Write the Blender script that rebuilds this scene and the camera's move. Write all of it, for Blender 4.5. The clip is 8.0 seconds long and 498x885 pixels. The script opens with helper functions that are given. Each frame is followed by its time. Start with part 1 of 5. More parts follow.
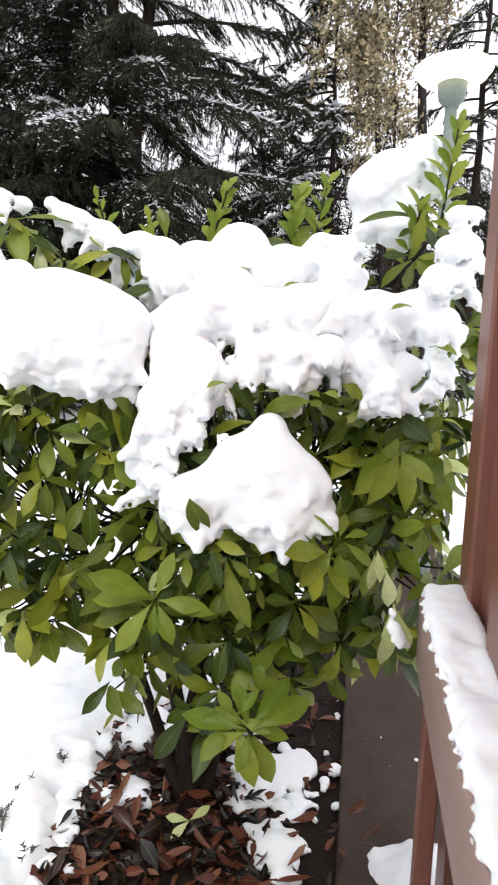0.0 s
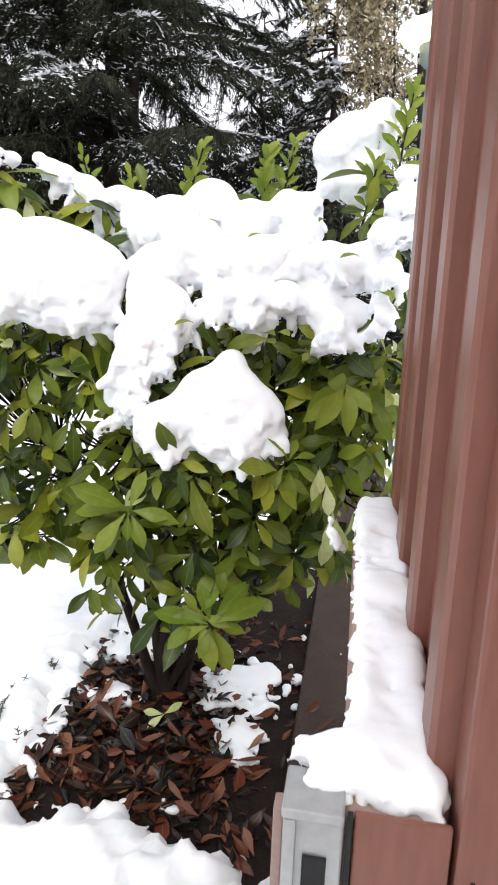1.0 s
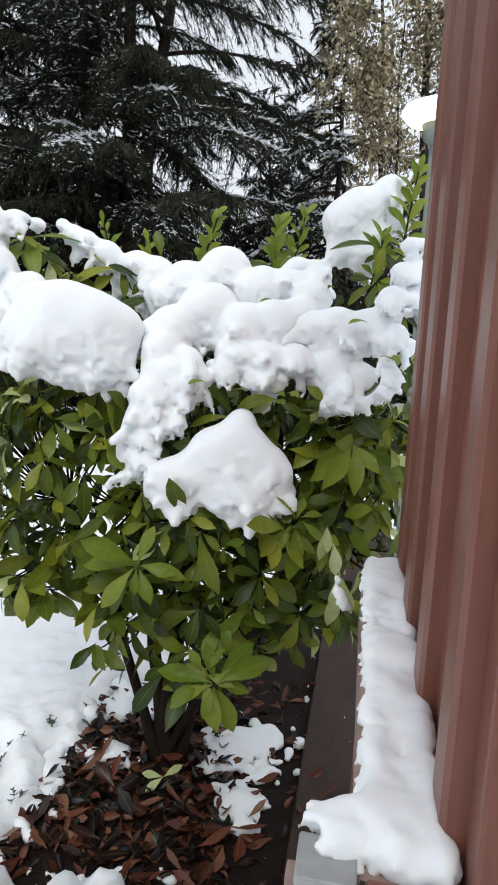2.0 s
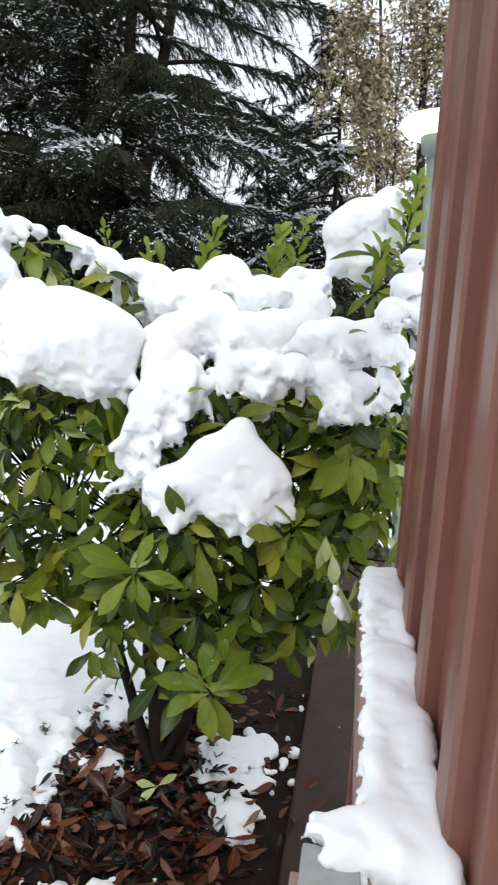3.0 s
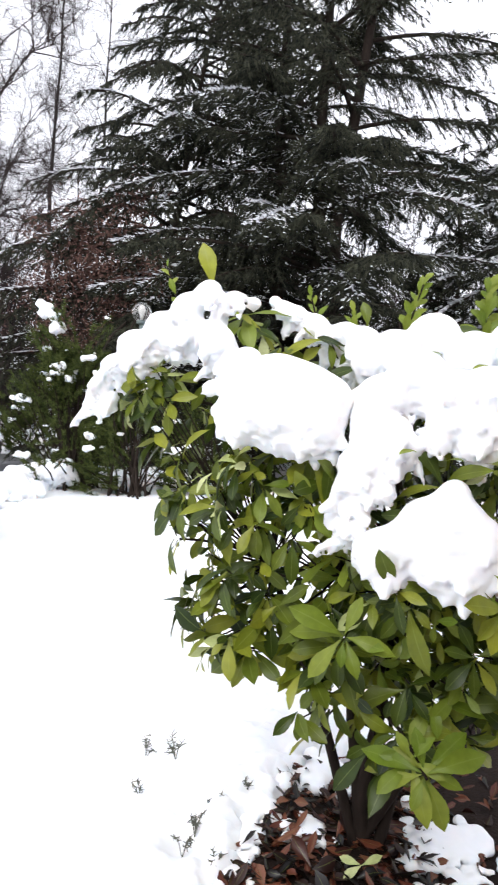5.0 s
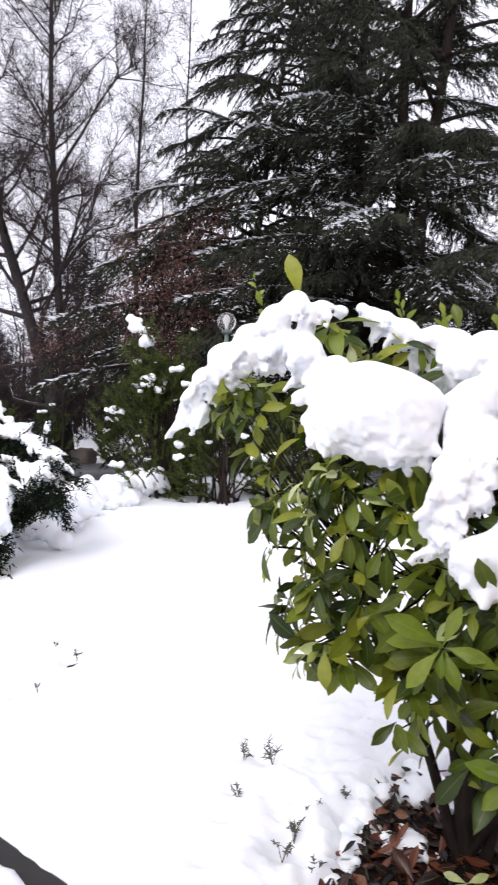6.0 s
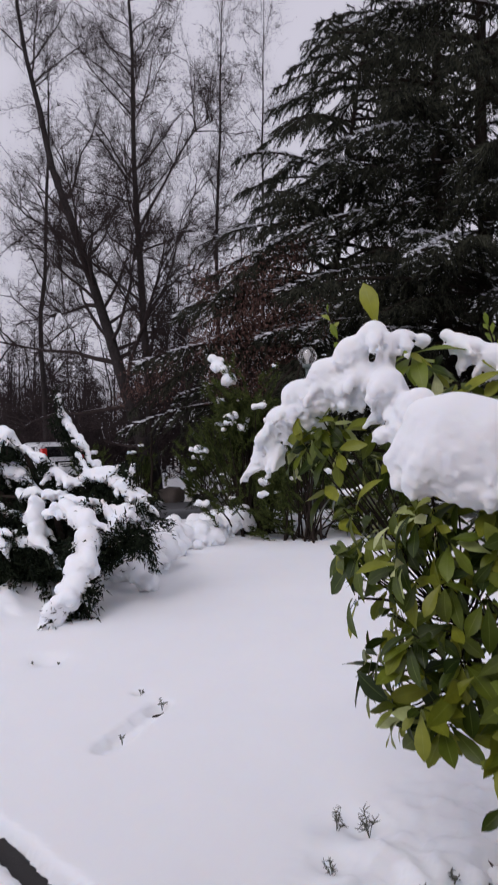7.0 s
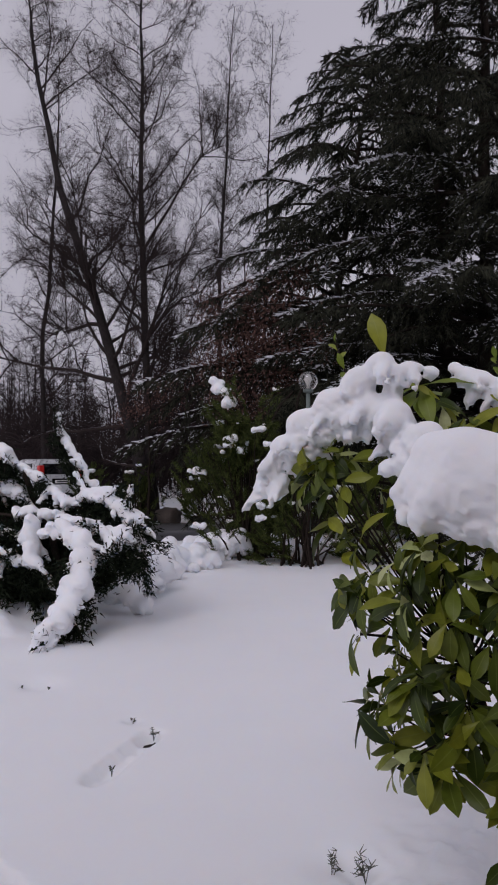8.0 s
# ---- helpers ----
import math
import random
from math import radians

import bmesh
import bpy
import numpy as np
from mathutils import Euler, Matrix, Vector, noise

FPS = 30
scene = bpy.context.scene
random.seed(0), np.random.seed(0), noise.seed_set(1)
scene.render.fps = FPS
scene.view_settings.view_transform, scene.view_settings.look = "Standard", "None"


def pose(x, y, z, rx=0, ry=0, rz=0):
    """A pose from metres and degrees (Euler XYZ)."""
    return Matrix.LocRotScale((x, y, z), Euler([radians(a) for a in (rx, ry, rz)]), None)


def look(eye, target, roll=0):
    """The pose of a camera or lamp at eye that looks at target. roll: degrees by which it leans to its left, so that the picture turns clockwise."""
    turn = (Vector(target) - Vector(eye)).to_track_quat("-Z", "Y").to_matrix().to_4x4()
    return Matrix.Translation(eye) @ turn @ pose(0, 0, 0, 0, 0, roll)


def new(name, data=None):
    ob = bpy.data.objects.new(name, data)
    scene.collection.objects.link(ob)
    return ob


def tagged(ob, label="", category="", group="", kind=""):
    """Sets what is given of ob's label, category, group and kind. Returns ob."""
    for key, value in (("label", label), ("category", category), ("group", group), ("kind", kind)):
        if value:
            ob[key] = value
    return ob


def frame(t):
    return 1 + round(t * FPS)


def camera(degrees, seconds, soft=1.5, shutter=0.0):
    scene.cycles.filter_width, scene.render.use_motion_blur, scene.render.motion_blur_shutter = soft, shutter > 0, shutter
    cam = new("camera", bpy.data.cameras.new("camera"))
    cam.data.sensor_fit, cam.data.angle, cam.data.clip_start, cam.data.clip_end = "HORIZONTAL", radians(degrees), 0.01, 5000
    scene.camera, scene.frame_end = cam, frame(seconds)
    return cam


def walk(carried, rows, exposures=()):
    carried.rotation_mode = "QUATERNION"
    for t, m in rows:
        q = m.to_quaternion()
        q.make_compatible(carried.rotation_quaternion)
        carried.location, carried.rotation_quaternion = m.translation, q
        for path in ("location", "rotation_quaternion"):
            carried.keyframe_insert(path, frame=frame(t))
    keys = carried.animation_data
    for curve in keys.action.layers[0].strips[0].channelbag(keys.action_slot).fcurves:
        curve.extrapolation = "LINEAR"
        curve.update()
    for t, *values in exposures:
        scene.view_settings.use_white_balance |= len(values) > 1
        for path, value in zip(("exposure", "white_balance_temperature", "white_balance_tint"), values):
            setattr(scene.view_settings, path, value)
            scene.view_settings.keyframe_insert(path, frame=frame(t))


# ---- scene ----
cam = camera(43.4, 8.0, 1.9, 0.4)
PATH = [
    (0, (-0.045, 0.036, 1.540), (0.022, 2.008, 1.203), 1.2),
    (0.5, (-0.008, -0.060, 1.540), (0.111, 1.908, 1.211), 1.4),
    (1, (0.053, -0.201, 1.484), (0.124, 1.749, 1.044), 1.9),
    (1.5, (0.049, -0.228, 1.499), (0.095, 1.743, 1.162), 3.0),
    (1.7, (0.042, -0.23, 1.504), (0.086, 1.746, 1.2), 2.9),
    (2.8, (0.021, -0.234, 1.503), (0.131, 1.747, 1.252), 3.8),
    (3, (0.018, -0.234, 1.506), (0.092, 1.749, 1.256), 3.7),
    (3.5, (-0.005, -0.23, 1.518), (-0.084, 1.757, 1.307), 3.8),
    (4, (-0.034, -0.231, 1.52), (-0.318, 1.738, 1.306), 3.1),
    (4.2, (-0.04, -0.235, 1.53), (-0.359, 1.732, 1.361), 2.6),
    (5.3, (-0.052, -0.262, 1.54), (-0.649, 1.644, 1.423), 1.9),
    (5.5, (-0.052, -0.275, 1.545), (-0.696, 1.616, 1.432), 1.2),
    (6, (-0.059, -0.274, 1.55), (-0.835, 1.566, 1.438), 0.6),
    (6.5, (-0.067, -0.236, 1.553), (-1.002, 1.529, 1.444), -1.1),
    (7, (-0.085, -0.142, 1.573), (-1.107, 1.578, 1.573), -1.6),
    (7.5, (-0.101, -0.126, 1.599), (-1.137, 1.583, 1.688), -0.2),
    (8, (-0.118, -0.125, 1.597), (-1.132, 1.597, 1.666), -0.1),
]
WORLD = 1.7
EXPOSURES = [(0.0, 0.20, 6480, 9), (0.5, 0.24, 6480, 9), (1.0, 0.26, 6400, 9), (1.5, -0.40, 6150, 5), (3.0, -0.06, 6200, 5), (3.5, 0.18, 6250, 7), (4.0, 0.42, 6300, 7), (5.5, 0.27, 6250, 13), (6.0, 0.07, 6220, 15), (6.5, -0.38, 6200, 16), (7.0, -0.96, 6190, 20), (7.5, -1.22, 6200, 22), (8.0, -1.38, 6200, 22)]
walk(cam, [(t, look(eye, target, roll)) for t, eye, target, roll in PATH], EXPOSURES)

# ---- sky and sun: an overcast winter day ----
world = bpy.data.worlds.new("overcast_sky")
scene.world = world
world.use_nodes = True
wn, wl = world.node_tree.nodes, world.node_tree.links
sky = wn.new("ShaderNodeTexSky")
sky.sky_type, sky.sun_disc = "NISHITA", False
sky.sun_elevation, sky.sun_rotation, sky.dust_density = radians(35), radians(200), 4.0
pale = wn.new("ShaderNodeHueSaturation")
pale.inputs["Saturation"].default_value = 0.12
wl.new(sky.outputs[0], pale.inputs["Color"])
scaled = wn.new("ShaderNodeVectorMath")
scaled.operation = "SCALE"
scaled.inputs["Scale"].default_value = 0.09
wl.new(pale.outputs[0], scaled.inputs[0])
cloud_noise = wn.new("ShaderNodeTexNoise")
cloud_noise.inputs["Scale"].default_value = 2.2
cloud_noise.inputs["Detail"].default_value = 3
cloud = wn.new("ShaderNodeMix")
cloud.data_type = "RGBA"
cloud.inputs[6].default_value = (0.74, 0.74, 0.79, 1)
cloud.inputs[7].default_value = (0.92, 0.91, 0.95, 1)
wl.new(cloud_noise.outputs["Fac"], cloud.inputs[0])
total = wn.new("ShaderNodeMix")
total.data_type = "RGBA"
total.inputs[0].default_value = 0.75
wl.new(scaled.outputs[0], total.inputs[6])
wl.new(cloud.outputs[2], total.inputs[7])
wl.new(total.outputs[2], wn["Background"].inputs[0])
wn["Background"].inputs[1].default_value = WORLD

sun = new("sun", bpy.data.lights.new("sun", "SUN"))
sun.data.energy, sun.data.angle, sun.data.color = 1.5, radians(25), (1.0, 0.97, 0.93)
sun.matrix_world = look((0.5, -9, 13), (0, 2, 0))


# ---- materials ----
def material(name, a, b, scale=8.0, rough=0.7, bump=0.3, fine=60.0, metal=0.0, seed="", coat=0.0, stretch=(1, 1, 1), depth=0.01, gloss=0.5):
    """Two colours mixed by a coarse and a fine noise, with relief. seed: vary by object or by island."""
    m = bpy.data.materials.new(name)
    m.use_nodes = True
    n, l = m.node_tree.nodes, m.node_tree.links
    p = n["Principled BSDF"]
    tc = n.new("ShaderNodeTexCoord")
    mp = n.new("ShaderNodeMapping")
    mp.inputs["Scale"].default_value = stretch
    l.new(tc.outputs["Object"], mp.inputs[0])
    big, small = n.new("ShaderNodeTexNoise"), n.new("ShaderNodeTexNoise")
    for tex, s in ((big, scale), (small, fine)):
        tex.inputs["Scale"].default_value = s
        tex.inputs["Detail"].default_value = 4
        l.new(mp.outputs[0], tex.inputs[0])
    add = n.new("ShaderNodeMath")
    add.operation = "MULTIPLY_ADD"
    add.inputs[1].default_value = 0.45
    l.new(small.outputs["Fac"], add.inputs[0])
    half = n.new("ShaderNodeMath")
    half.operation = "MULTIPLY"
    half.inputs[1].default_value = 0.6
    l.new(big.outputs["Fac"], half.inputs[0])
    l.new(half.outputs[0], add.inputs[2])
    fac = add.outputs[0]
    if seed:
        src = n.new("ShaderNodeObjectInfo") if seed == "object" else n.new("ShaderNodeNewGeometry")
        more = n.new("ShaderNodeMath")
        more.operation = "MULTIPLY_ADD"
        more.inputs[1].default_value = 0.9
        l.new(src.outputs["Random" if seed == "object" else "Random Per Island"], more.inputs[0])
        shift = n.new("ShaderNodeMath")
        shift.operation = "SUBTRACT"
        shift.inputs[1].default_value = 0.45
        l.new(fac, shift.inputs[0])
        l.new(shift.outputs[0], more.inputs[2])
        fac = more.outputs[0]
    ramp = n.new("ShaderNodeValToRGB")
    ramp.color_ramp.elements[0].position, ramp.color_ramp.elements[1].position = 0.25, 0.8
    ramp.color_ramp.elements[0].color, ramp.color_ramp.elements[1].color = (*a, 1), (*b, 1)
    l.new(fac, ramp.inputs[0])
    l.new(ramp.outputs[0], p.inputs["Base Color"])
    p.inputs["Roughness"].default_value, p.inputs["Metallic"].default_value = rough, metal
    p.inputs["Coat Weight"].default_value = coat
    p.inputs["Specular IOR Level"].default_value = gloss
    if bump:
        bn = n.new("ShaderNodeBump")
        bn.inputs["Strength"].default_value, bn.inputs["Distance"].default_value = bump, depth
        l.new(add.outputs[0], bn.inputs["Height"])
        l.new(bn.outputs[0], p.inputs["Normal"])
    return m


def leaf_material(name, colours, seed, rough=0.38, through_light=0.2):
    """Glossy leaf with a pale midrib; some of the light passes through."""
    m = bpy.data.materials.new(name)
    m.use_nodes = True
    n, l = m.node_tree.nodes, m.node_tree.links
    p = n["Principled BSDF"]
    src = n.new("ShaderNodeObjectInfo") if seed == "object" else n.new("ShaderNodeNewGeometry")
    ramp = n.new("ShaderNodeValToRGB")
    els = ramp.color_ramp.elements
    els[0].color = (*colours[0], 1)
    els[1].color = (*colours[-1], 1)
    for i, c in enumerate(colours[1:-1]):
        els.new((i + 1) / (len(colours) - 1)).color = (*c, 1)
    l.new(src.outputs["Random" if seed == "object" else "Random Per Island"], ramp.inputs[0])
    uv = n.new("ShaderNodeTexCoord")
    sep = n.new("ShaderNodeSeparateXYZ")
    l.new(uv.outputs["UV"], sep.inputs[0])
    off = n.new("ShaderNodeMath")
    off.operation = "SUBTRACT"
    off.inputs[1].default_value = 0.5
    l.new(sep.outputs[0], off.inputs[0])
    wide = n.new("ShaderNodeMath")
    wide.operation = "ABSOLUTE"
    l.new(off.outputs[0], wide.inputs[0])
    rib = n.new("ShaderNodeMath")
    rib.operation = "LESS_THAN"
    rib.inputs[1].default_value = 0.03
    l.new(wide.outputs[0], rib.inputs[0])
    soft = n.new("ShaderNodeMath")
    soft.operation = "MULTIPLY"
    soft.inputs[1].default_value = 0.2
    l.new(rib.outputs[0], soft.inputs[0])
    mix = n.new("ShaderNodeMix")
    mix.data_type = "RGBA"
    mix.inputs[7].default_value = (0.30, 0.36, 0.10, 1)
    l.new(soft.outputs[0], mix.inputs[0])
    noise_tex = n.new("ShaderNodeTexNoise")
    noise_tex.inputs["Scale"].default_value = 30
    l.new(uv.outputs["Object"], noise_tex.inputs[0])
    mottle = n.new("ShaderNodeMix")
    mottle.data_type, mottle.blend_type = "RGBA", "MULTIPLY"
    mottle.inputs[0].default_value = 0.5
    l.new(ramp.outputs[0], mottle.inputs[6])
    l.new(noise_tex.outputs["Fac"], mottle.inputs[7])
    l.new(mottle.outputs[2], mix.inputs[6])
    l.new(mix.outputs[2], p.inputs["Base Color"])
    p.inputs["Roughness"].default_value = rough
    p.inputs["Specular IOR Level"].default_value = 0.3
    tr = n.new("ShaderNodeBsdfTranslucent")
    l.new(mix.outputs[2], tr.inputs[0])
    ms = n.new("ShaderNodeMixShader")
    ms.inputs[0].default_value = through_light
    l.new(p.outputs[0], ms.inputs[1])
    l.new(tr.outputs[0], ms.inputs[2])
    l.new(ms.outputs[0], n["Material Output"].inputs[0])
    return m


SNOW = material("snow", (0.845, 0.86, 0.885), (0.88, 0.89, 0.91), 2.5, 0.65, 0.25, 170, depth=0.003, gloss=0.25)
snow_bsdf = SNOW.node_tree.nodes["Principled BSDF"]
snow_bsdf.inputs["Subsurface Weight"].default_value, snow_bsdf.inputs["Subsurface Scale"].default_value = 0.7, 0.015
snow_bsdf.inputs["Subsurface Radius"].default_value = (0.8, 0.9, 1.0)
SNOW_FAR = material("snow_on_twigs", (0.70, 0.72, 0.76), (0.85, 0.85, 0.88), 3, 0.7, 0.2, 20)
SOIL = material("wet_soil", (0.005, 0.003, 0.003), (0.024, 0.014, 0.010), 9, 0.85, 0.8, 70, depth=0.02, gloss=0.2)
CONCRETE = material("wet_concrete", (0.018, 0.010, 0.007), (0.062, 0.039, 0.029), 7, 0.55, 0.4, 80, gloss=0.3)
STONE_DARK = material("dark_edging", (0.005, 0.004, 0.004), (0.018, 0.015, 0.014), 12, 0.75, 0.5, 120)
BROWN = material("brown_paint", (0.135, 0.046, 0.030), (0.235, 0.090, 0.060), 4, 0.40, 0.12, 90, stretch=(1, 1, 0.15))
BROWN_PALE = material("weathered_brown_board", (0.22, 0.145, 0.12), (0.34, 0.235, 0.20), 7, 0.6, 0.2, 110, stretch=(1, 0.3, 1))
GREY_METAL = material("dull_aluminium", (0.33, 0.33, 0.33), (0.50, 0.50, 0.49), 9, 0.4, 0.15, 80, metal=0.6)
BLACK = material("black_recess", (0.004, 0.004, 0.004), (0.012, 0.012, 0.012), 9, 0.8, 0.1)
PLASTER = material("white_plaster", (0.72, 0.71, 0.69), (0.82, 0.81, 0.79), 3, 0.85, 0.3, 120)
BARK = material("dark_bark", (0.010, 0.007, 0.006), (0.040, 0.030, 0.024), 6, 0.9, 0.9, 40, stretch=(1, 1, 0.25), depth=0.02, gloss=0.08)
BARK_BIRCH = material("birch_bark", (0.005, 0.004, 0.004), (0.050, 0.042, 0.041), 2.5, 0.8, 0.5, 14, stretch=(1, 1, 0.6), gloss=0.08)
TWIG = material("twig_bark", (0.018, 0.014, 0.014), (0.064, 0.048, 0.045), 4, 0.9, 0.0, 20, gloss=0.08)
WOODS = material("far_twigs", (0.009, 0.007, 0.008), (0.044, 0.031, 0.031), 0.5, 0.95, 0.0, 6, gloss=0.08)
NEEDLE = material("cedar_needles", (0.007, 0.008, 0.007), (0.056, 0.058, 0.038), 0.6, 0.75, 0.0, 5, seed="island", gloss=0.08)
NEEDLE_PINE = material("pine_needles", (0.018, 0.028, 0.008), (0.095, 0.115, 0.030), 3, 0.65, 0.0, 20, seed="island", gloss=0.08)
NEEDLE_JUNIPER = material("juniper_needles", (0.003, 0.006, 0.003), (0.016, 0.022, 0.011), 3, 0.75, 0.0, 20, seed="island", gloss=0.08)
RUSSET = material("russet_leaves", (0.045, 0.025, 0.021), (0.17, 0.095, 0.078), 1.5, 0.8, 0.0, 10, seed="island", gloss=0.08)
OCHRE = material("ochre_leaves", (0.11, 0.085, 0.045), (0.36, 0.30, 0.18), 1.5, 0.8, 0.0, 10, seed="island")
SPRIG = material("dry_sprig", (0.05, 0.055, 0.04), (0.15, 0.15, 0.12), 30, 0.8, 0.0)
ASPHALT = material("wet_asphalt", (0.035, 0.036, 0.04), (0.09, 0.09, 0.095), 0.8, 0.35, 0.3, 60)
CAR_PAINT = material("white_car_paint", (0.62, 0.63, 0.65), (0.72, 0.73, 0.75), 2, 0.3, 0.0, 40, coat=0.6)
TYRE = material("tyre_rubber", (0.012, 0.012, 0.012), (0.03, 0.03, 0.03), 20, 0.85, 0.3)
RED_LENS = material("red_lens", (0.55, 0.02, 0.02), (0.70, 0.04, 0.03), 8, 0.15, 0.0, coat=0.8)
GLASS_DARK = material("tinted_glass", (0.006, 0.007, 0.008), (0.012, 0.013, 0.014), 2, 0.06, 0.0)
BOULDER = material("brown_stone", (0.022, 0.017, 0.014), (0.07, 0.053, 0.042), 3, 0.85, 0.6, 30)
POLE = material("grey_green_pole", (0.10, 0.13, 0.12), (0.20, 0.24, 0.22), 6, 0.5, 0.1)
GREENS = ((0.020, 0.038, 0.006), (0.074, 0.110, 0.010), (0.17, 0.21, 0.016), (0.35, 0.37, 0.034))
LEAF = leaf_material("laurel_leaf", GREENS, "object")
LEAF_REST = leaf_material("laurel_leaf_mass", GREENS, "island")
# light green of young shoots; also paints brighter light onto the right front
LEAF_YOUNG_LIT = leaf_material("young_lit_laurel_leaf", ((0.17, 0.25, 0.02), (0.25, 0.32, 0.035), (0.32, 0.37, 0.05)), "object", 0.4, 0.35)
LEAF_PALE = leaf_material("pale_laurel_leaf", ((0.52, 0.60, 0.20), (0.76, 0.80, 0.42)), "object", 0.5)
LITTER = leaf_material("fallen_leaf", ((0.003, 0.002, 0.002), (0.010, 0.004, 0.003), (0.034, 0.010, 0.006), (0.13, 0.030, 0.015), (0.26, 0.11, 0.06)), "island", 0.36, 0.05)

globe_mat = bpy.data.materials.new("clear_globe")
globe_mat.use_nodes = True
gp = globe_mat.node_tree.nodes["Principled BSDF"]
gp.inputs["Base Color"].default_value = (0.82, 0.80, 0.78, 1)
gp.inputs["Roughness"].default_value = 0.05
gp.inputs["Transmission Weight"].default_value = 0.94
lamp_mat = bpy.data.materials.new("lit_lamp_diffuser")
lamp_mat.use_nodes = True
lp = lamp_mat.node_tree.nodes["Principled BSDF"]
lp.inputs["Base Color"].default_value = (0.9, 0.85, 0.7, 1)
lp.inputs["Emission Color"].default_value = (1.0, 0.86, 0.55, 1)
lp.inputs["Emission Strength"].default_value = 2.2


# ---- mesh helpers ----
def part(name, data, mat, parent=None, label="", smooth=True, kind=""):
    """Links a bmesh or mesh as one object, under parent if given (in the parent's space)."""
    if isinstance(data, bmesh.types.BMesh):
        me = bpy.data.meshes.new(name)
        data.to_mesh(me)
        data.free()
    else:
        me = data
    if not me.materials:
        me.materials.append(mat)
    if smooth:
        me.polygons.foreach_set("use_smooth", [True] * len(me.polygons))
    ob = new(name, me)
    ob.parent = parent
    if label:
        ob["label"] = label
    if kind:
        ob["kind"] = kind
    return ob


def empty(name, m=None):
    ob = new(name)
    ob.empty_display_size = 0.1
    if m is not None:
        ob.matrix_world = m
    return ob


def tri_mesh(name, tris):
    """A mesh of loose triangles from an array (n, 3, 3)."""
    tris = np.asarray(tris, np.float32).reshape(-1, 3, 3)
    count = len(tris)
    me = bpy.data.meshes.new(name)
    me.vertices.add(3 * count)
    me.vertices.foreach_set("co", tris.ravel())
    me.loops.add(3 * count)
    me.loops.foreach_set("vertex_index", np.arange(3 * count, dtype=np.int32))
    me.polygons.add(count)
    me.polygons.foreach_set("loop_start", np.arange(0, 3 * count, 3, dtype=np.int32))
    me.update(calc_edges=True)
    return me


class Soup:
    """Gathers tubes and leaves for one joined mesh."""

    def __init__(self):
        self.v, self.f, self.uv = [], [], []

    def tube(self, pts, radii, sides=6):
        base = len(self.v)
        pts = [Vector(p) for p in pts]
        side = Vector((0.31, 0.87, 0.13))
        for i, p in enumerate(pts):
            way = (pts[min(i + 1, len(pts) - 1)] - pts[max(i - 1, 0)]).normalized()
            a = way.cross(side).normalized()
            b = way.cross(a)
            r = radii[i] if isinstance(radii, (list, tuple)) else radii
            for k in range(sides):
                w = 2 * math.pi * k / sides
                self.v.append(p + a * (r * math.cos(w)) + b * (r * math.sin(w)))
        for i in range(len(pts) - 1):
            for k in range(sides):
                q = base + i * sides
                self.f.append((q + k, q + (k + 1) % sides, q + sides + (k + 1) % sides, q + sides + k))
        return self

    def grid(self, verts, faces, uvs):
        base = len(self.v)
        self.v += verts
        self.f += [tuple(base + i for i in f) for f in faces]
        self.uv += uvs

    def mesh(self, name):
        me = bpy.data.meshes.new(name)
        me.from_pydata([tuple(v) for v in self.v], [], self.f)
        if self.uv:
            layer = me.uv_layers.new(name="UVMap")
            index = np.empty(len(me.loops), np.int32)
            me.loops.foreach_get("vertex_index", index)
            layer.data.foreach_set("uv", np.asarray(self.uv, np.float32)[index].ravel())
        return me


def box_bm(a, b, bevel=0.0):
    bm = bmesh.new()
    bmesh.ops.create_cube(bm, size=1)
    for v in bm.verts:
        for i in range(3):
            v.co[i] = a[i] if v.co[i] < 0 else b[i]
    if bevel:
        bmesh.ops.bevel(bm, geom=bm.edges[:], offset=bevel, segments=2, affect="EDGES", profile=0.5)
    return bm


def lathe_bm(profile, sides=24):
    """A turned body from (radius, height) pairs."""
    bm = bmesh.new()
    rings = []
    for r, z in profile:
        rings.append([bm.verts.new((r * math.cos(2 * math.pi * k / sides), r * math.sin(2 * math.pi * k / sides), z)) for k in range(sides)])
    for low, high in zip(rings, rings[1:]):
        for k in range(sides):
            bm.faces.new((low[k], low[(k + 1) % sides], high[(k + 1) % sides], high[k]))
    bm.faces.new(rings[0][::-1])
    bm.faces.new(rings[-1])
    return bm


def value_noise(p, size, seed):
    """Smooth noise from 0 to 1 at an array of places."""
    lattice = np.random.default_rng(seed).random((24, 24, 24))
    q = p / size
    c = np.floor(q).astype(int)
    u = q - c
    u = u * u * (3 - 2 * u)
    total = 0.0
    for dx in (0, 1):
        for dy in (0, 1):
            for dz in (0, 1):
                w = (u[..., 0] if dx else 1 - u[..., 0]) * (u[..., 1] if dy else 1 - u[..., 1]) * (u[..., 2] if dz else 1 - u[..., 2])
                total = total + w * lattice[(c[..., 0] + dx) % 24, (c[..., 1] + dy) % 24, (c[..., 2] + dz) % 24]
    return total


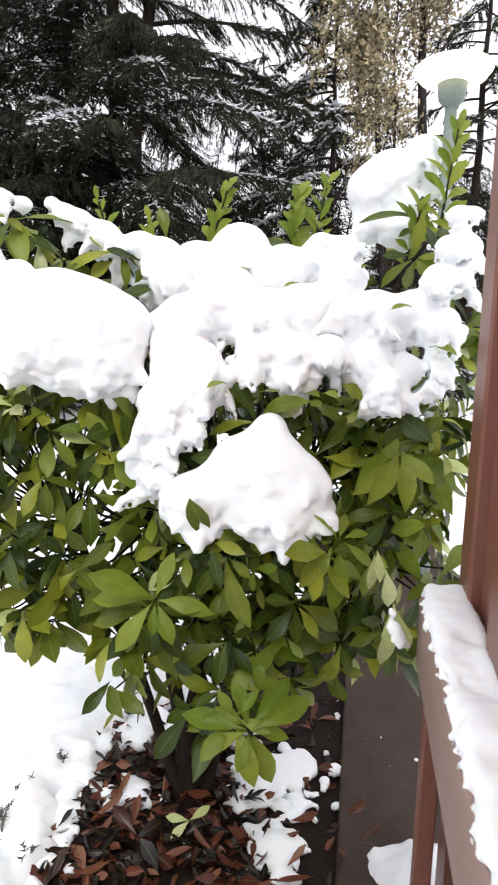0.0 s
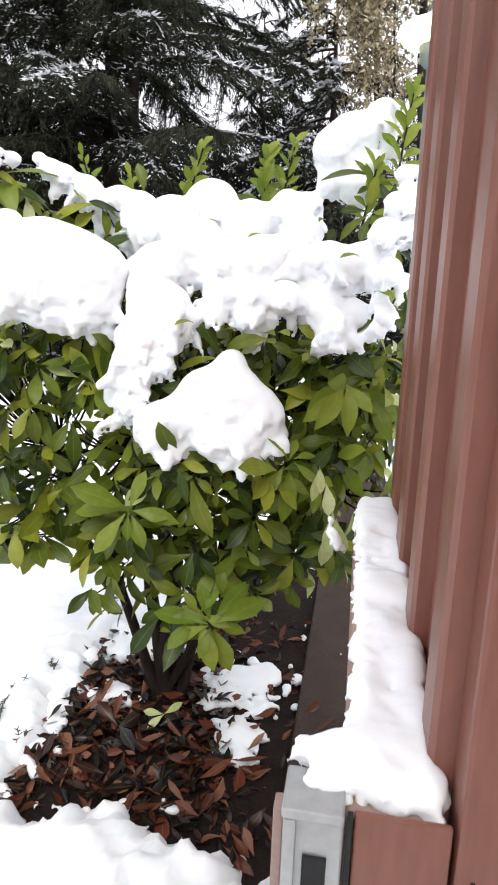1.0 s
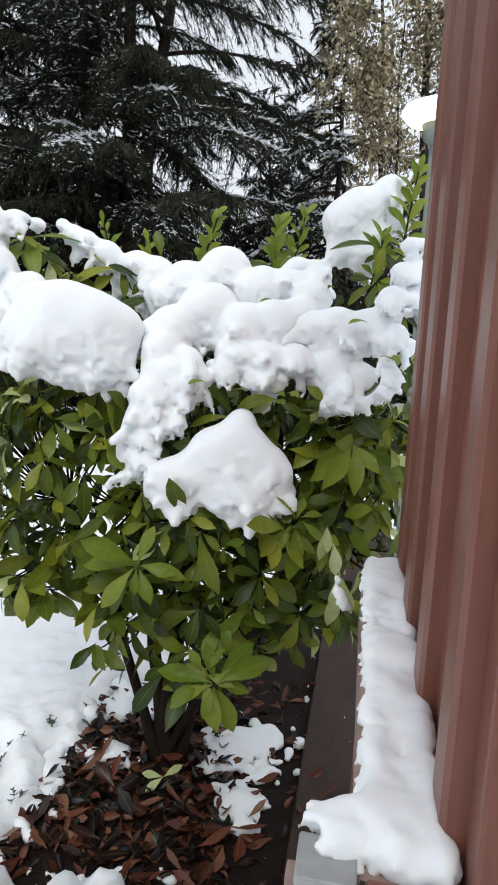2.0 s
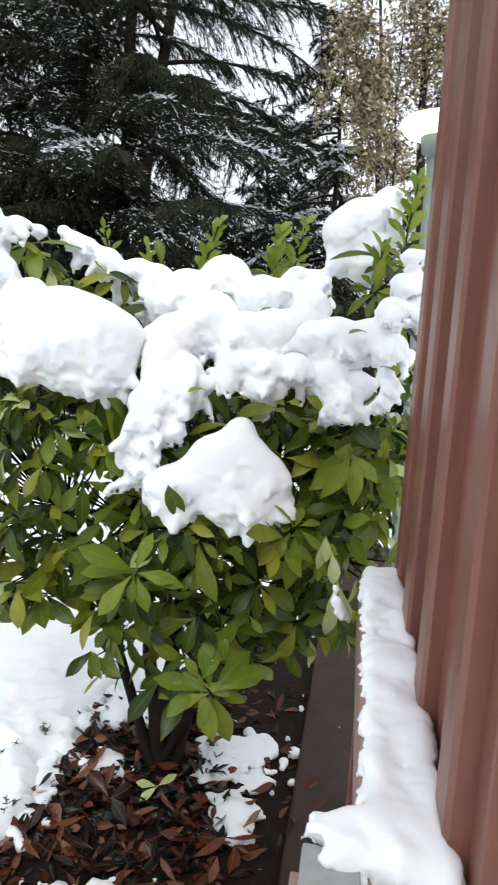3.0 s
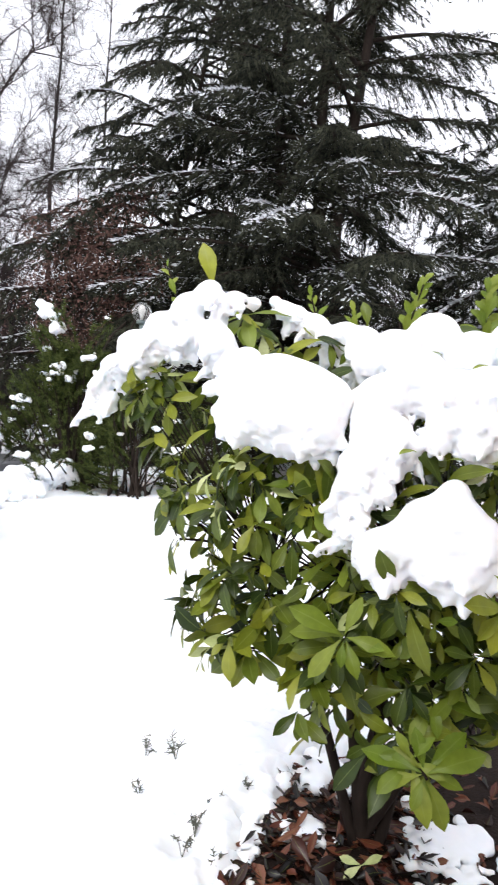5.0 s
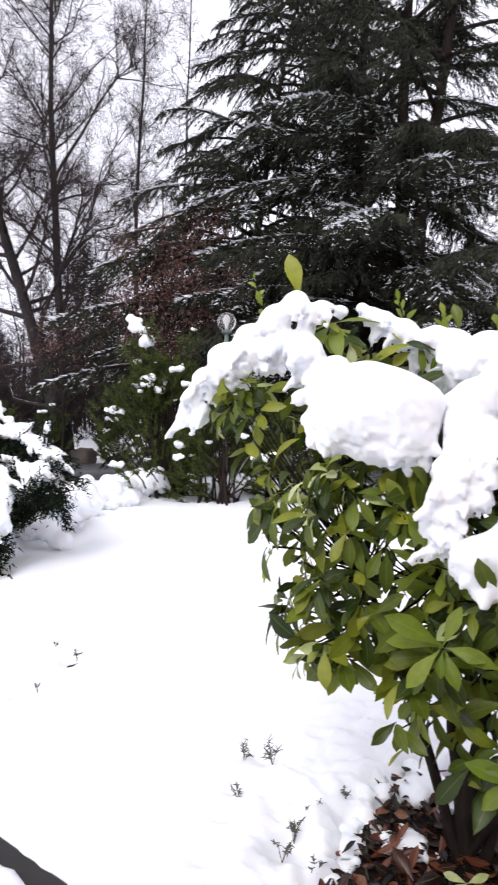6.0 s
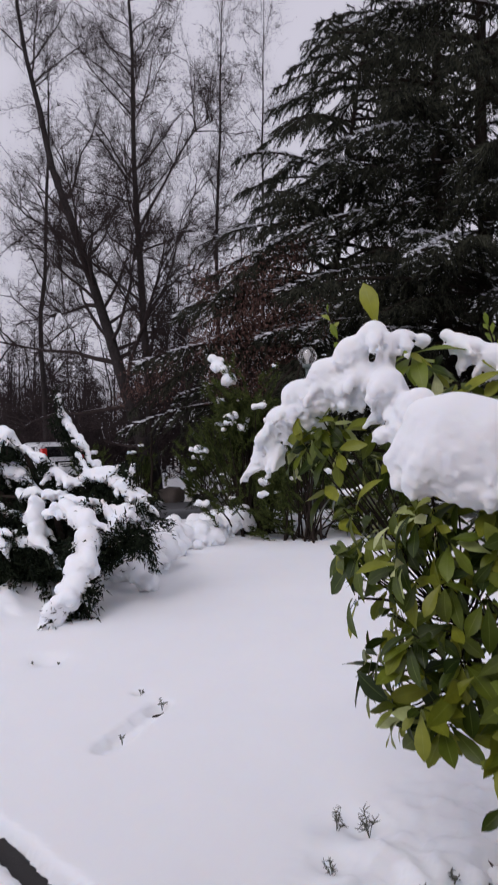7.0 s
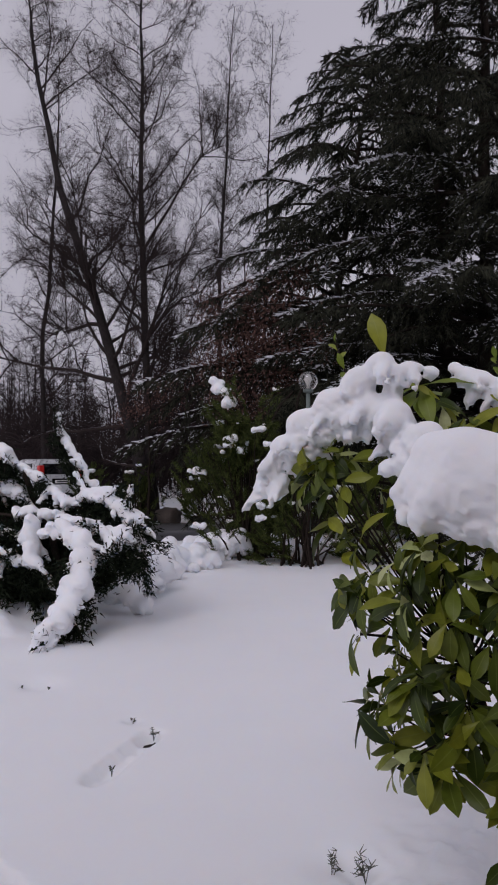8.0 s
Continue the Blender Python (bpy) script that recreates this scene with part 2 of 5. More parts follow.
def skin(field, origin, h):
    """The surface where a field on a grid passes from minus to plus."""
    inside = field < 0
    nx, ny, nz = (n - 1 for n in field.shape)
    total, count = np.zeros((nx, ny, nz, 3)), np.zeros((nx, ny, nz))
    corner = [(a, b, c) for a in (0, 1) for b in (0, 1) for c in (0, 1)]
    cut = lambda arr, o: arr[o[0] : o[0] + nx, o[1] : o[1] + ny, o[2] : o[2] + nz]
    for o in corner:
        for axis in range(3):
            if o[axis]:
                continue
            e = tuple(v + (k == axis) for k, v in enumerate(o))
            f0, f1 = cut(field, o), cut(field, e)
            hit = cut(inside, o) != cut(inside, e)
            t = np.where(hit, f0 / np.where(hit, f0 - f1, 1.0), 0.0)
            for k in range(3):
                total[..., k] += hit * (o[k] + (t if k == axis else 0.0))
            count += hit
    live = count > 0
    ids = np.full(live.shape, -1)
    ids[live] = np.arange(live.sum())
    where = np.argwhere(live)
    verts = np.asarray(origin) + h * (where + total[live] / count[live][:, None])
    quads = []
    for axis in range(3):
        b, c = (axis + 1) % 3, (axis + 2) % 3
        lo = [slice(None)] * 3
        hi = [slice(None)] * 3
        lo[axis], hi[axis] = slice(None, -1), slice(1, None)
        change = np.argwhere(inside[tuple(lo)] != inside[tuple(hi)])
        ok = (change[:, b] > 0) & (change[:, c] > 0) & (change[:, b] < live.shape[b]) & (change[:, c] < live.shape[c])
        change = change[ok]
        ring = []
        for db, dc in ((1, 1), (0, 1), (0, 0), (1, 0)):
            q = change.copy()
            q[:, b] -= db
            q[:, c] -= dc
            ring.append(ids[q[:, 0], q[:, 1], q[:, 2]])
        quad = np.stack(ring, 1)
        flip = ~inside[change[:, 0], change[:, 1], change[:, 2]]
        quad[flip] = quad[flip][:, ::-1]
        quads.append(quad)
    return verts, np.concatenate(quads)


def largest(verts, quads):
    """Keeps the largest piece of a mesh."""
    tag = np.arange(len(verts))
    while True:
        old = tag.copy()
        np.minimum.at(tag, quads.ravel(), np.repeat(tag[quads].min(1), 4))
        tag = tag[tag]
        if (tag == old).all():
            break
    main = np.bincount(tag).argmax()
    keep = tag == main
    renumber = np.cumsum(keep) - 1
    return verts[keep], renumber[quads[keep[quads[:, 0]]]]


MASSES = 0


def snow_mass(name, label, blobs, voxel=0.011, lump=0.010, melt=0.018, grain=0.035, group="", squash=1.0, kind="", category="snow", bulk=1.0, tongues=()):
    """A lump of settled snow: balls melted into one another, with a lumpy and a crumbly relief."""
    global MASSES
    MASSES += 1
    main = len(blobs)
    a = np.array(list(blobs) + list(tongues), float)
    lo = (a[:, :3] - a[:, 3:]).min(0) - 3 * voxel - 2 * lump - melt
    hi = (a[:, :3] + a[:, 3:]).max(0) + 3 * voxel + 2 * lump + melt
    axes = [np.arange(lo[k], hi[k] + voxel, voxel) for k in range(3)]
    grid = np.stack(np.meshgrid(*axes, indexing="ij"), -1)

    def united(group_of, soft):
        total = np.full(grid.shape[:3], 1e-30)
        for x, y, z, r in group_of:
            reach = r + 12 * soft + 0.02
            cut = tuple(slice(max(0, int((c - reach - o) / voxel)), int((c + reach - o) / voxel) + 2) for c, o in zip((x, y, z), lo))
            g = grid[cut]
            d = np.sqrt((g[..., 0] - x) ** 2 + (g[..., 1] - y) ** 2 + ((g[..., 2] - z) / squash) ** 2) - r
            total[cut] += np.exp(np.minimum(-d / soft, 60))
        return -soft * np.log(total)

    field = united(a[:main], melt) + melt * bulk
    if len(a) > main:
        thin = united(a[main:], 0.006) + 0.006
        field = -0.012 * np.log(np.exp(np.clip(-field / 0.012, -60, 60)) + np.exp(np.clip(-thin / 0.012, -60, 60))) + 0.003
    near = np.abs(field) < 5.0 * lump + 2 * voxel
    spot = grid[near]
    under = np.clip(0.75 - np.gradient(field, voxel, axis=2)[near], 0.0, 1.6)     # undersides and flanks crumble, tops lie smooth
    relief = 1.6 * (value_noise(spot + 7.3, grain * 2.6, MASSES) - 0.5) + (0.20 + 0.9 * under) * (value_noise(spot + 3.1, grain, MASSES + 100) - 0.5)
    relief += (0.06 + 1.8 * under ** 1.5) * (value_noise(spot + 1.7, grain * 0.45, MASSES + 200) - 0.5)
    field[near] += lump * relief
    verts, quads = skin(field, lo, voxel)
    if kind != "stuff":
        verts, quads = largest(verts, quads)
    me = bpy.data.meshes.new(name)
    me.vertices.add(len(verts))
    me.vertices.foreach_set("co", verts.astype(np.float32).ravel())
    me.loops.add(4 * len(quads))
    me.loops.foreach_set("vertex_index", quads.astype(np.int32).ravel())
    me.polygons.add(len(quads))
    me.polygons.foreach_set("loop_start", np.arange(0, 4 * len(quads), 4, dtype=np.int32))
    me.update(calc_edges=True)
    me.validate()
    return tagged(part(name, me, SNOW), label, category, group, kind)


def scatter(blobs, rng, count, spread=0.7, size=(0.25, 0.5)):
    """Smaller knobs of snow on the skin of the larger ones."""
    out = list(blobs)
    for _ in range(count):
        x, y, z, r = rng.choice(blobs)
        w, e = rng.uniform(0, 2 * math.pi), rng.uniform(-0.9, 0.5)
        out.append((x + r * spread * math.cos(w), y + r * spread * math.sin(w) * 0.9, z + r * spread * e, r * rng.uniform(*size)))
    return out


def fingers(blobs, rng, count, length=(0.05, 0.12), r0=0.024, toward=(0.0, -0.8, -0.5)):
    """Tapering tongues of snow, as it lies on single leaves."""
    out = []
    for _ in range(count):
        x, y, z, r = rng.choice(blobs)
        way = Vector((rng.gauss(toward[0], 0.7), toward[1] + rng.gauss(0, 0.5), toward[2] + rng.gauss(0, 0.45))).normalized()
        p = Vector((x, y, z)) + way * r * 0.75
        span, n = rng.uniform(*length), 6
        for k in range(n):
            q = p + way * (span * k / n) + Vector((0, 0, -0.25 * span * (k / n) ** 2))
            out.append((q.x, q.y, q.z, r0 * rng.uniform(0.85, 1.1) * (0.75 + 0.9 * k / n - 1.3 * (k / n) ** 2)))
    return out


def fbm(x, y, octaves=4):
    return noise.fractal((x, y, 0.0), 0.9, 2.1, octaves)


# ---- ground: one sheet of soil to the horizon, and the snow that lies on it ----


def graded(stops):
    """Coordinates with a step for each stretch: (start, step) pairs, closed by the end."""
    out = []
    for (a, step), (b, _) in zip(stops, stops[1:]):
        out += list(np.arange(a, b - 1e-6, step))
    return out + [stops[-1][0]]


def smoothstep(a, b, v):
    u = min(1.0, max(0.0, (v - a) / (b - a)))
    return u * u * (3 - 2 * u)


def crest(x, y):
    """The rolling edge of the lawn towards the road: 0 on the lawn, 1 beyond."""
    return smoothstep(0.0, 1.6, max(-x - 5.7 - 0.12 * (y - 6), (y - 11.2) * 0.8))


def level(x, y):
    """The lie of the land: a level lawn, a step down to the road, a rise beyond it."""
    return -0.05 - 0.18 * crest(x, y) + 0.42 * smoothstep(18.5, 22.5, -0.77 * x + 0.64 * y)


def soil_height(x, y):
    return level(x, y) + 0.012 * fbm(x * 6, y * 6, 3) * (abs(x) < 1.2 and 1.0 < y < 3.4)


def bare(x, y):
    """How far inside the bare leafy patch under the laurel a place lies (metres, minus outside)."""
    across = x - 0.205 * (y - 1.7)
    left, right = across + 0.60, 0.42 - across
    return min(left, right, (y - 1.42) + 0.5 * max(0.0, x + 0.3), 2.5 + 0.8 * smoothstep(-0.1, 0.25, x) - y)


def snow_depth(x, y):
    d = 0.075 + 0.022 * fbm(x * 0.5, y * 0.5, 2)
    near = abs(x) < 4 and y < 6
    if near:
        d += 0.004 * fbm(x * 1.7, y * 1.7, 2)
        lumpy = smoothstep(0.75, 0.1, -bare(x, y))
        d += lumpy * (0.060 * fbm(x * 6 + 3, y * 6, 3) + 0.028 * abs(fbm(x * 15, y * 15, 2)))
        b = bare(x, y)
        patchy = 0.5 * fbm(x * 5.5 + 7, y * 5.5, 3) + 0.35 * fbm(x * 17, y * 17, 2)
        keep = smoothstep(0.12, 0.45, x - 0.205 * (y - 1.7) + 0.1) * 0.28 * smoothstep(1.6, 1.9, y)
        d -= 0.16 * smoothstep(-0.10, 0.10, b + 0.13 * patchy - keep * 0.35)
        # the dark edging of the terrace shows in a groove
        g = abs((y - (1.285 - 0.229 * (x + 1.41))) * 0.975)
        if x < 0.25:
            d -= 0.11 * smoothstep(0.068, 0.034, g + 0.022 * fbm(x * 9, y * 9, 3))
        # the paved strip keeps almost clear
        a = x - (0.31 + 0.2 * (y - 1.69))
        if -0.1 < a < 0.8 and y > 1.0:
            d -= 0.13 * smoothstep(-0.03, 0.03, a) * smoothstep(0.66, 0.58, a) * smoothstep(1.66, 1.76, y + 0.05 * fbm(x * 9, y * 9, 2))
        for px, py, r, deep in ((-2.50, 2.79, 0.055, 0.038), (-2.415, 2.37, 0.06, 0.026), (-2.43, 2.26, 0.06, 0.024), (-2.73, 2.88, 0.04, 0.03), (-3.70, 3.00, 0.12, 0.035), (-1.11, 2.20, 0.12, 0.03), (-0.74, 1.80, 0.05, 0.05), (-0.99, 2.23, 0.06, 0.05),
                                (-1.02, 2.00, 0.09, 0.03), (-0.80, 1.96, 0.10, 0.04), (-3.75, 3.05, 0.10, 0.03), (-0.72, 1.72, 0.09, 0.03)):
            q = ((x - px) ** 2 + (y - py) ** 2) / (r * r)
            d -= deep * math.exp(-q)
        # a short scuffed groove
        gx, gy = -2.42 - 0.15 * (y - 2.27), min(2.80, max(2.25, y))
        g = math.hypot(x - gx, y - gy)
        if g < 0.2:
            d -= (0.046 + 0.020 * fbm(x * 13, y * 13, 2)) * smoothstep(0.080, 0.035, g + 0.012 * fbm(x * 20, y * 20, 2))
    # clods along the lawn's edge
    c = crest(x, y)
    if 0 < c < 1 or (-8 < x < -4 and 3 < y < 13):
        ridge = math.exp(-(((max(-x - 5.7 - 0.12 * (y - 6), (y - 11.2) * 0.8)) - 0.05) / 0.45) ** 2)
        d += ridge * (0.06 + 0.26 * max(0.0, fbm(x * 2.2, y * 2.2, 3)) + 0.09 * abs(fbm(x * 6, y * 6, 2)))
    return d


def sheet(name, xs, ys, height, mat):
    verts = [(x, y, height(x, y)) for y in ys for x in xs]
    w = len(xs)
    faces = [(j * w + i, j * w + i + 1, (j + 1) * w + i + 1, (j + 1) * w + i) for j in range(len(ys) - 1) for i in range(w - 1)]
    me = bpy.data.meshes.new(name)
    me.from_pydata(verts, [], faces)
    return part(name, me, mat)


XS = graded([(-400, 60), (-100, 8), (-20, 1.0), (-9, 0.08), (-3, 0.045), (-2.8, 0.022), (-2.2, 0.045), (-1.3, 0.022), (0.7, 0.06), (1.3, 0.5), (6, 3), (30, 30), (400, 1)])
YS = graded([(-60, 12), (-12, 2), (-2, 0.25), (0.9, 0.03), (1.25, 0.022), (2.95, 0.045), (4.0, 0.08), (12.5, 0.8), (30, 8), (100, 60), (600, 1)])
XG = graded([(-400, 60), (-100, 8), (-20, 1.0), (-4, 0.08), (1.4, 0.5), (6, 3), (30, 30), (400, 1)])
YG = graded([(-60, 12), (-12, 2), (-2, 0.4), (1.0, 0.05), (3.2, 0.2), (12.5, 0.8), (30, 8), (100, 60), (600, 1)])
tagged(sheet("ground", XG, YG, soil_height, SOIL), "dark wet soil under the snow", "ground", kind="structure")
tagged(sheet("snow_cover", XS, YS, lambda x, y: level(x, y) + snow_depth(x, y), SNOW), "deep smooth fresh snow lying over the lawn", "snow", kind="structure")

# wet paved strip along the house
strip = box_bm((-0.0, -0.2, -0.12), (0.62, 3.6, -0.012), 0.008)
strip_ob = part("pavement", strip, CONCRETE, smooth=False)
strip_ob.matrix_world = Matrix(((0.979, 0.205, 0, 0.285), (-0.205, 0.979, 0, 1.60), (0, 0, 1, 0), (0, 0, 0, 1)))
tagged(strip_ob, "wet brown-grey concrete strip beside the house", "pavement", kind="structure")

# dark edging of the terrace
edging = empty("edging_kerb")
tagged(edging, "black wet edging stones between terrace and lawn", "kerb", kind="structure")
for i in range(9):
    bm = box_bm((-0.247, -0.055, -0.10), (0.247, 0.055, 0.0), 0.012)
    stone = part("stone", bm, STONE_DARK, edging, smooth=False)
    u = -4.1 + 0.5 * i
    stone.matrix_world = pose(u, 1.285 - 0.229 * (u + 1.41), -0.035 + 0.003 * (i % 3), 0, 0, -12.9)

# road beyond the lawn
road_bm = bmesh.new()
seg = 24
rows_r = []
for i in range(seg + 1):
    s = -14 + i * 60 / seg
    c = Vector((-9.9, 13.1, 0)) + Vector((0.62, 0.785, 0)) * s
    w = Vector((-0.785, 0.62, 0)) * 1.75
    rows_r.append([road_bm.verts.new((c + w * k).to_tuple()[:2] + (-0.085 - 0.015 * abs(k),)) for k in (-1, 0, 1)])
for a, b in zip(rows_r, rows_r[1:]):
    for k in range(2):
        road_bm.faces.new((a[k], a[k + 1], b[k + 1], b[k]))
solid = bmesh.ops.extrude_face_region(road_bm, geom=road_bm.faces[:])
for v in [e for e in solid["geom"] if isinstance(e, bmesh.types.BMVert)]:
    v.co.z -= 0.1
tagged(part("road", road_bm, ASPHALT), "wet grey asphalt road cleared of snow", "road", kind="structure")

# ---- the house's edge: ribbed screen, ledge, metal channel, walls ----
HOUSE = Matrix(((0.979, 0.205, 0, 0.268), (-0.205, 0.979, 0, 0.338), (0, 0, 1, 0), (0, 0, 0, 1)))   # local x across, y along the screen


def ribbed_screen():
    """Brown upright screen: a thin wall with raised boards on its outer face."""
    thing = empty("house_screen", HOUSE @ Matrix.Translation((0.022, 0, 0)))
    part("panel", box_bm((0.012, 0.0, -0.05), (0.085, 1.12, 3.4), 0.006), BROWN, thing, smooth=False)
    for y, w, out in ((0.056, 0.085, 0.016), (0.35, 0.095, 0.016), (0.64, 0.13, 0.016), (0.97, 0.13, 0.014)):
        bm = bmesh.new()
        outline = ((0.013, y), (0.013, y + w + 0.05), (0.004, y + w + 0.028), (-out * 0.7, y + w + 0.012), (-out, y + w - 0.006), (-out, y + 0.014), (-out * 0.6, y + 0.003))
        low = [bm.verts.new((*p, -0.05)) for p in outline]
        high = [bm.verts.new((*p, 3.4)) for p in outline]
        bm.faces.new(low)
        bm.faces.new(high[::-1])
        for k in range(len(outline)):
            j = (k + 1) % len(outline)
            bm.faces.new((low[k], high[k], high[j], low[j]))
        bmesh.ops.recalc_face_normals(bm, faces=bm.faces[:])
        part("board", bm, BROWN, thing, smooth=False)
    part("seam", box_bm((0.030, -0.004, -0.05), (0.034, 0.001, 0.90), 0.0), BLACK, thing, "dark joint line", smooth=False)
    return tagged(thing, "brown-painted upright screen with raised vertical boards", "wall screen")


def ledge():
    thing = empty("ledge", HOUSE)
    part("beam", box_bm((-0.082, 0.004, 0.79), (0.002, 1.06, 0.955), 0.006), BROWN_PALE, thing, "weathered mauve-brown board")
    part("end_cap", box_bm((-0.072, -0.006, 0.20), (0.028, 0.003, 0.965), 0.003), BROWN, thing, "brown end board", smooth=False)
    part("cover_strip", box_bm((-0.079, -0.010, 0.20), (-0.073, 0.002, 0.962), 0.001), BLACK, thing, smooth=False)
    for y in (0.12, 0.92):
        part("bracket", box_bm((-0.07, y, -0.05), (-0.03, y + 0.05, 0.80), 0.004), BROWN, thing, smooth=False)
    return tagged(thing, "brown board ledge fixed along the ribbed screen", "ledge")


def metal_channel():
    thing = empty("metal_channel", HOUSE)
    part("face", box_bm((-0.138, -0.006, -0.05), (-0.0815, 0.012, 0.955), 0.003), GREY_METAL, thing, smooth=False)
    part("flange", box_bm((-0.146, -0.016, -0.05), (-0.132, 0.014, 0.955), 0.002), GREY_METAL, thing, smooth=False)
    part("side_board", box_bm((-0.158, -0.004, -0.05), (-0.1465, 0.02, 0.955), 0.002), BROWN_PALE, thing, smooth=False)
    part("slot", box_bm((-0.124, -0.0095, 0.30), (-0.098, -0.0055, 0.905), 0.001), BLACK, thing, "black slot", smooth=False)
    part("cover", box_bm((-0.148, -0.018, 0.956), (-0.082, 0.05, 0.968), 0.003), GREY_METAL, thing, smooth=False)
    return tagged(thing, "dull grey metal channel with a black slot", "metal post")


ribbed_screen()
ledge()
metal_channel()
rng = random.Random(5)
ledge_blobs = []
for i in range(130):
    v = i / 129
    for dx in (-0.062, -0.040, -0.018, 0.002):
        p = HOUSE @ Vector((dx + rng.gauss(0.004, 0.004), 0.030 + 1.03 * v, 0.966 + rng.gauss(0, 0.003)))
        ledge_blobs.append((*p, 0.027 + 0.004 * math.sin(11 * v + 40 * dx) * math.sin(23 * v)))
for i in range(150):                                  # crumbs that bulge over the edges
    side = rng.choice((-0.074, -0.074, 0.004))
    p = HOUSE @ Vector((side + rng.gauss(0, 0.003), rng.uniform(0.03, 1.06), 0.966 + rng.uniform(-0.016, 0.012)))
    ledge_blobs.append((*p, rng.uniform(0.008, 0.017)))
for i in range(70):                                   # the heap over the metal channel
    u = rng.random()
    p = HOUSE @ Vector((-0.140 + 0.122 * u, 0.022 + rng.uniform(0, 0.05 + 0.05 * u), 0.972 + rng.uniform(-0.006, 0.014)))
    ledge_blobs.append((*p, rng.uniform(0.016, 0.026)))
snow_mass("snow_ridge", "crumbly white snow lying along the brown ledge", ledge_blobs, 0.005, 0.008, 0.006, 0.018, bulk=2.7)

wall_e = part("wall_east", box_bm((0.40, -4.0, -0.1), (0.62, 0.40, 3.4)), PLASTER, smooth=False)
tagged(wall_e, "white plastered house wall, mainly out of view", "wall", kind="structure")
# unseen wall added behind the viewpoint; it closes the place and blocks sky light
wall_s = part("unseen_wall_south", box_bm((-7.0, -4.2, -0.1), (0.62, -4.0, 3.4)), PLASTER, smooth=False)
tagged(wall_s, "white plastered house wall, mainly out of view", "wall", kind="structure")


# ---- the laurel ----
BASE = Vector((-0.17, 1.98, -0.05))


def leaf_grid(length, width, fold, bend, twist=0.0, rows=6):
    """A pointed oval leaf along +y, folded on its midrib, its tip bending down."""
    verts, uvs = [], []
    for i in range(rows + 1):
        u = i / rows
        half = width * 0.5 * (math.sin(math.pi * u ** 1.5) ** 0.9 if 0 < u < 1 else 0.04)
        y, z = length * u * (1 - 0.12 * bend * u), -bend * length * 0.55 * u * u
        for s in (-1, 0, 1):
            wave = 0.05 * width * math.sin(7 * u + s)
            verts.append(Vector((s * half, y, z + abs(s) * half * fold + (wave if s else 0) + s * twist * half * u)))
            uvs.append((0.5 + 0.5 * s, u))
    faces = []
    for i in range(rows):
        for k in range(2):
            a = i * 3 + k
            faces.append((a, a + 1, a + 4, a + 3))
    return verts, faces, uvs


def leaf_mesh(name, mat, *shape):
    s = Soup()
    s.grid(*leaf_grid(*shape))
    me = s.mesh(name)
    me.materials.append(mat)
    me.polygons.foreach_set("use_smooth", [True] * len(me.polygons))
    return me


SHAPES = [(0.160, 0.056, 0.25, 0.35, 0.3), (0.148, 0.052, 0.40, 0.7, -0.4), (0.132, 0.047, 0.18, 0.2, 0.15), (0.176, 0.056, 0.32, 0.9, -0.3), (0.112, 0.042, 0.46, 0.5, 0.4)]
LEAVES = [leaf_mesh("leaf", LEAF, *s) for s in SHAPES]
YOUNG_LIT = [leaf_mesh("leaf", LEAF_YOUNG_LIT, *s) for s in SHAPES]
PALE = [leaf_mesh("leaf", LEAF_PALE, *s) for s in SHAPES[:3]]
laurel = empty("laurel_bush", Matrix.Translation(BASE))
tagged(laurel, "evergreen laurel bush bowed under heavy fresh snow", "bush")
rest, woody, leaf_count = Soup(), Soup(), 0
rng = random.Random(11)


def leaf_pose(root, way, face, scale):
    y = way.normalized()
    x = y.cross(face)
    x = x.normalized() if x.length > 1e-4 else Vector((1, 0, 0))
    z = x.cross(y)
    return Matrix((( x.x, y.x, z.x, root.x), (x.y, y.y, z.y, root.y), (x.z, y.z, z.z, root.z), (0, 0, 0, 1))) @ Matrix.Scale(scale, 4)


def put_leaf(m, near, pale=False, young=False):
    """One leaf: an object of its own where it can be told apart, else joined to the rest."""
    global leaf_count
    k = rng.randrange(5)
    # young: the light leaf, also picked where brighter light is painted in
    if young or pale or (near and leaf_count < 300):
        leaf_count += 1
        ob = new("leaf", PALE[k % 3] if pale else YOUNG_LIT[k] if young else LEAVES[k])
        ob.parent = laurel
        ob.matrix_parent_inverse = Matrix.Translation(-BASE)
        ob.matrix_basis = m
    else:
        verts, faces, uvs = leaf_grid(*SHAPES[k])
        m2 = Matrix.Translation(-BASE) @ m
        rest.grid([m2 @ v for v in verts], faces, uvs)


def whorl(c, axis, n=7, size=1.0, spread=(50, 85), near=True, droop=0.25, pale=0.0, young=False):
    """Leaves round a shoot's tip."""
    c, axis = Vector(c), Vector(axis).normalized()
    a = axis.orthogonal().normalized()
    b = axis.cross(a)
    start = rng.uniform(0, 6.28)
    for i in range(n):
        w = start + 2 * math.pi * i / n + rng.uniform(-0.25, 0.25)
        t = radians(rng.uniform(*spread))
        out = a * math.cos(w) + b * math.sin(w)
        way = axis * math.cos(t) + out * math.sin(t) + Vector((0, 0, -droop * rng.uniform(0.4, 1.4)))
        root = c + out * 0.008 - axis * rng.uniform(0, 0.05)
        put_leaf(leaf_pose(root, way, axis + Vector((0, 0, 0.45)), size * rng.uniform(0.6, 1.12)), near, rng.random() < pale, young)


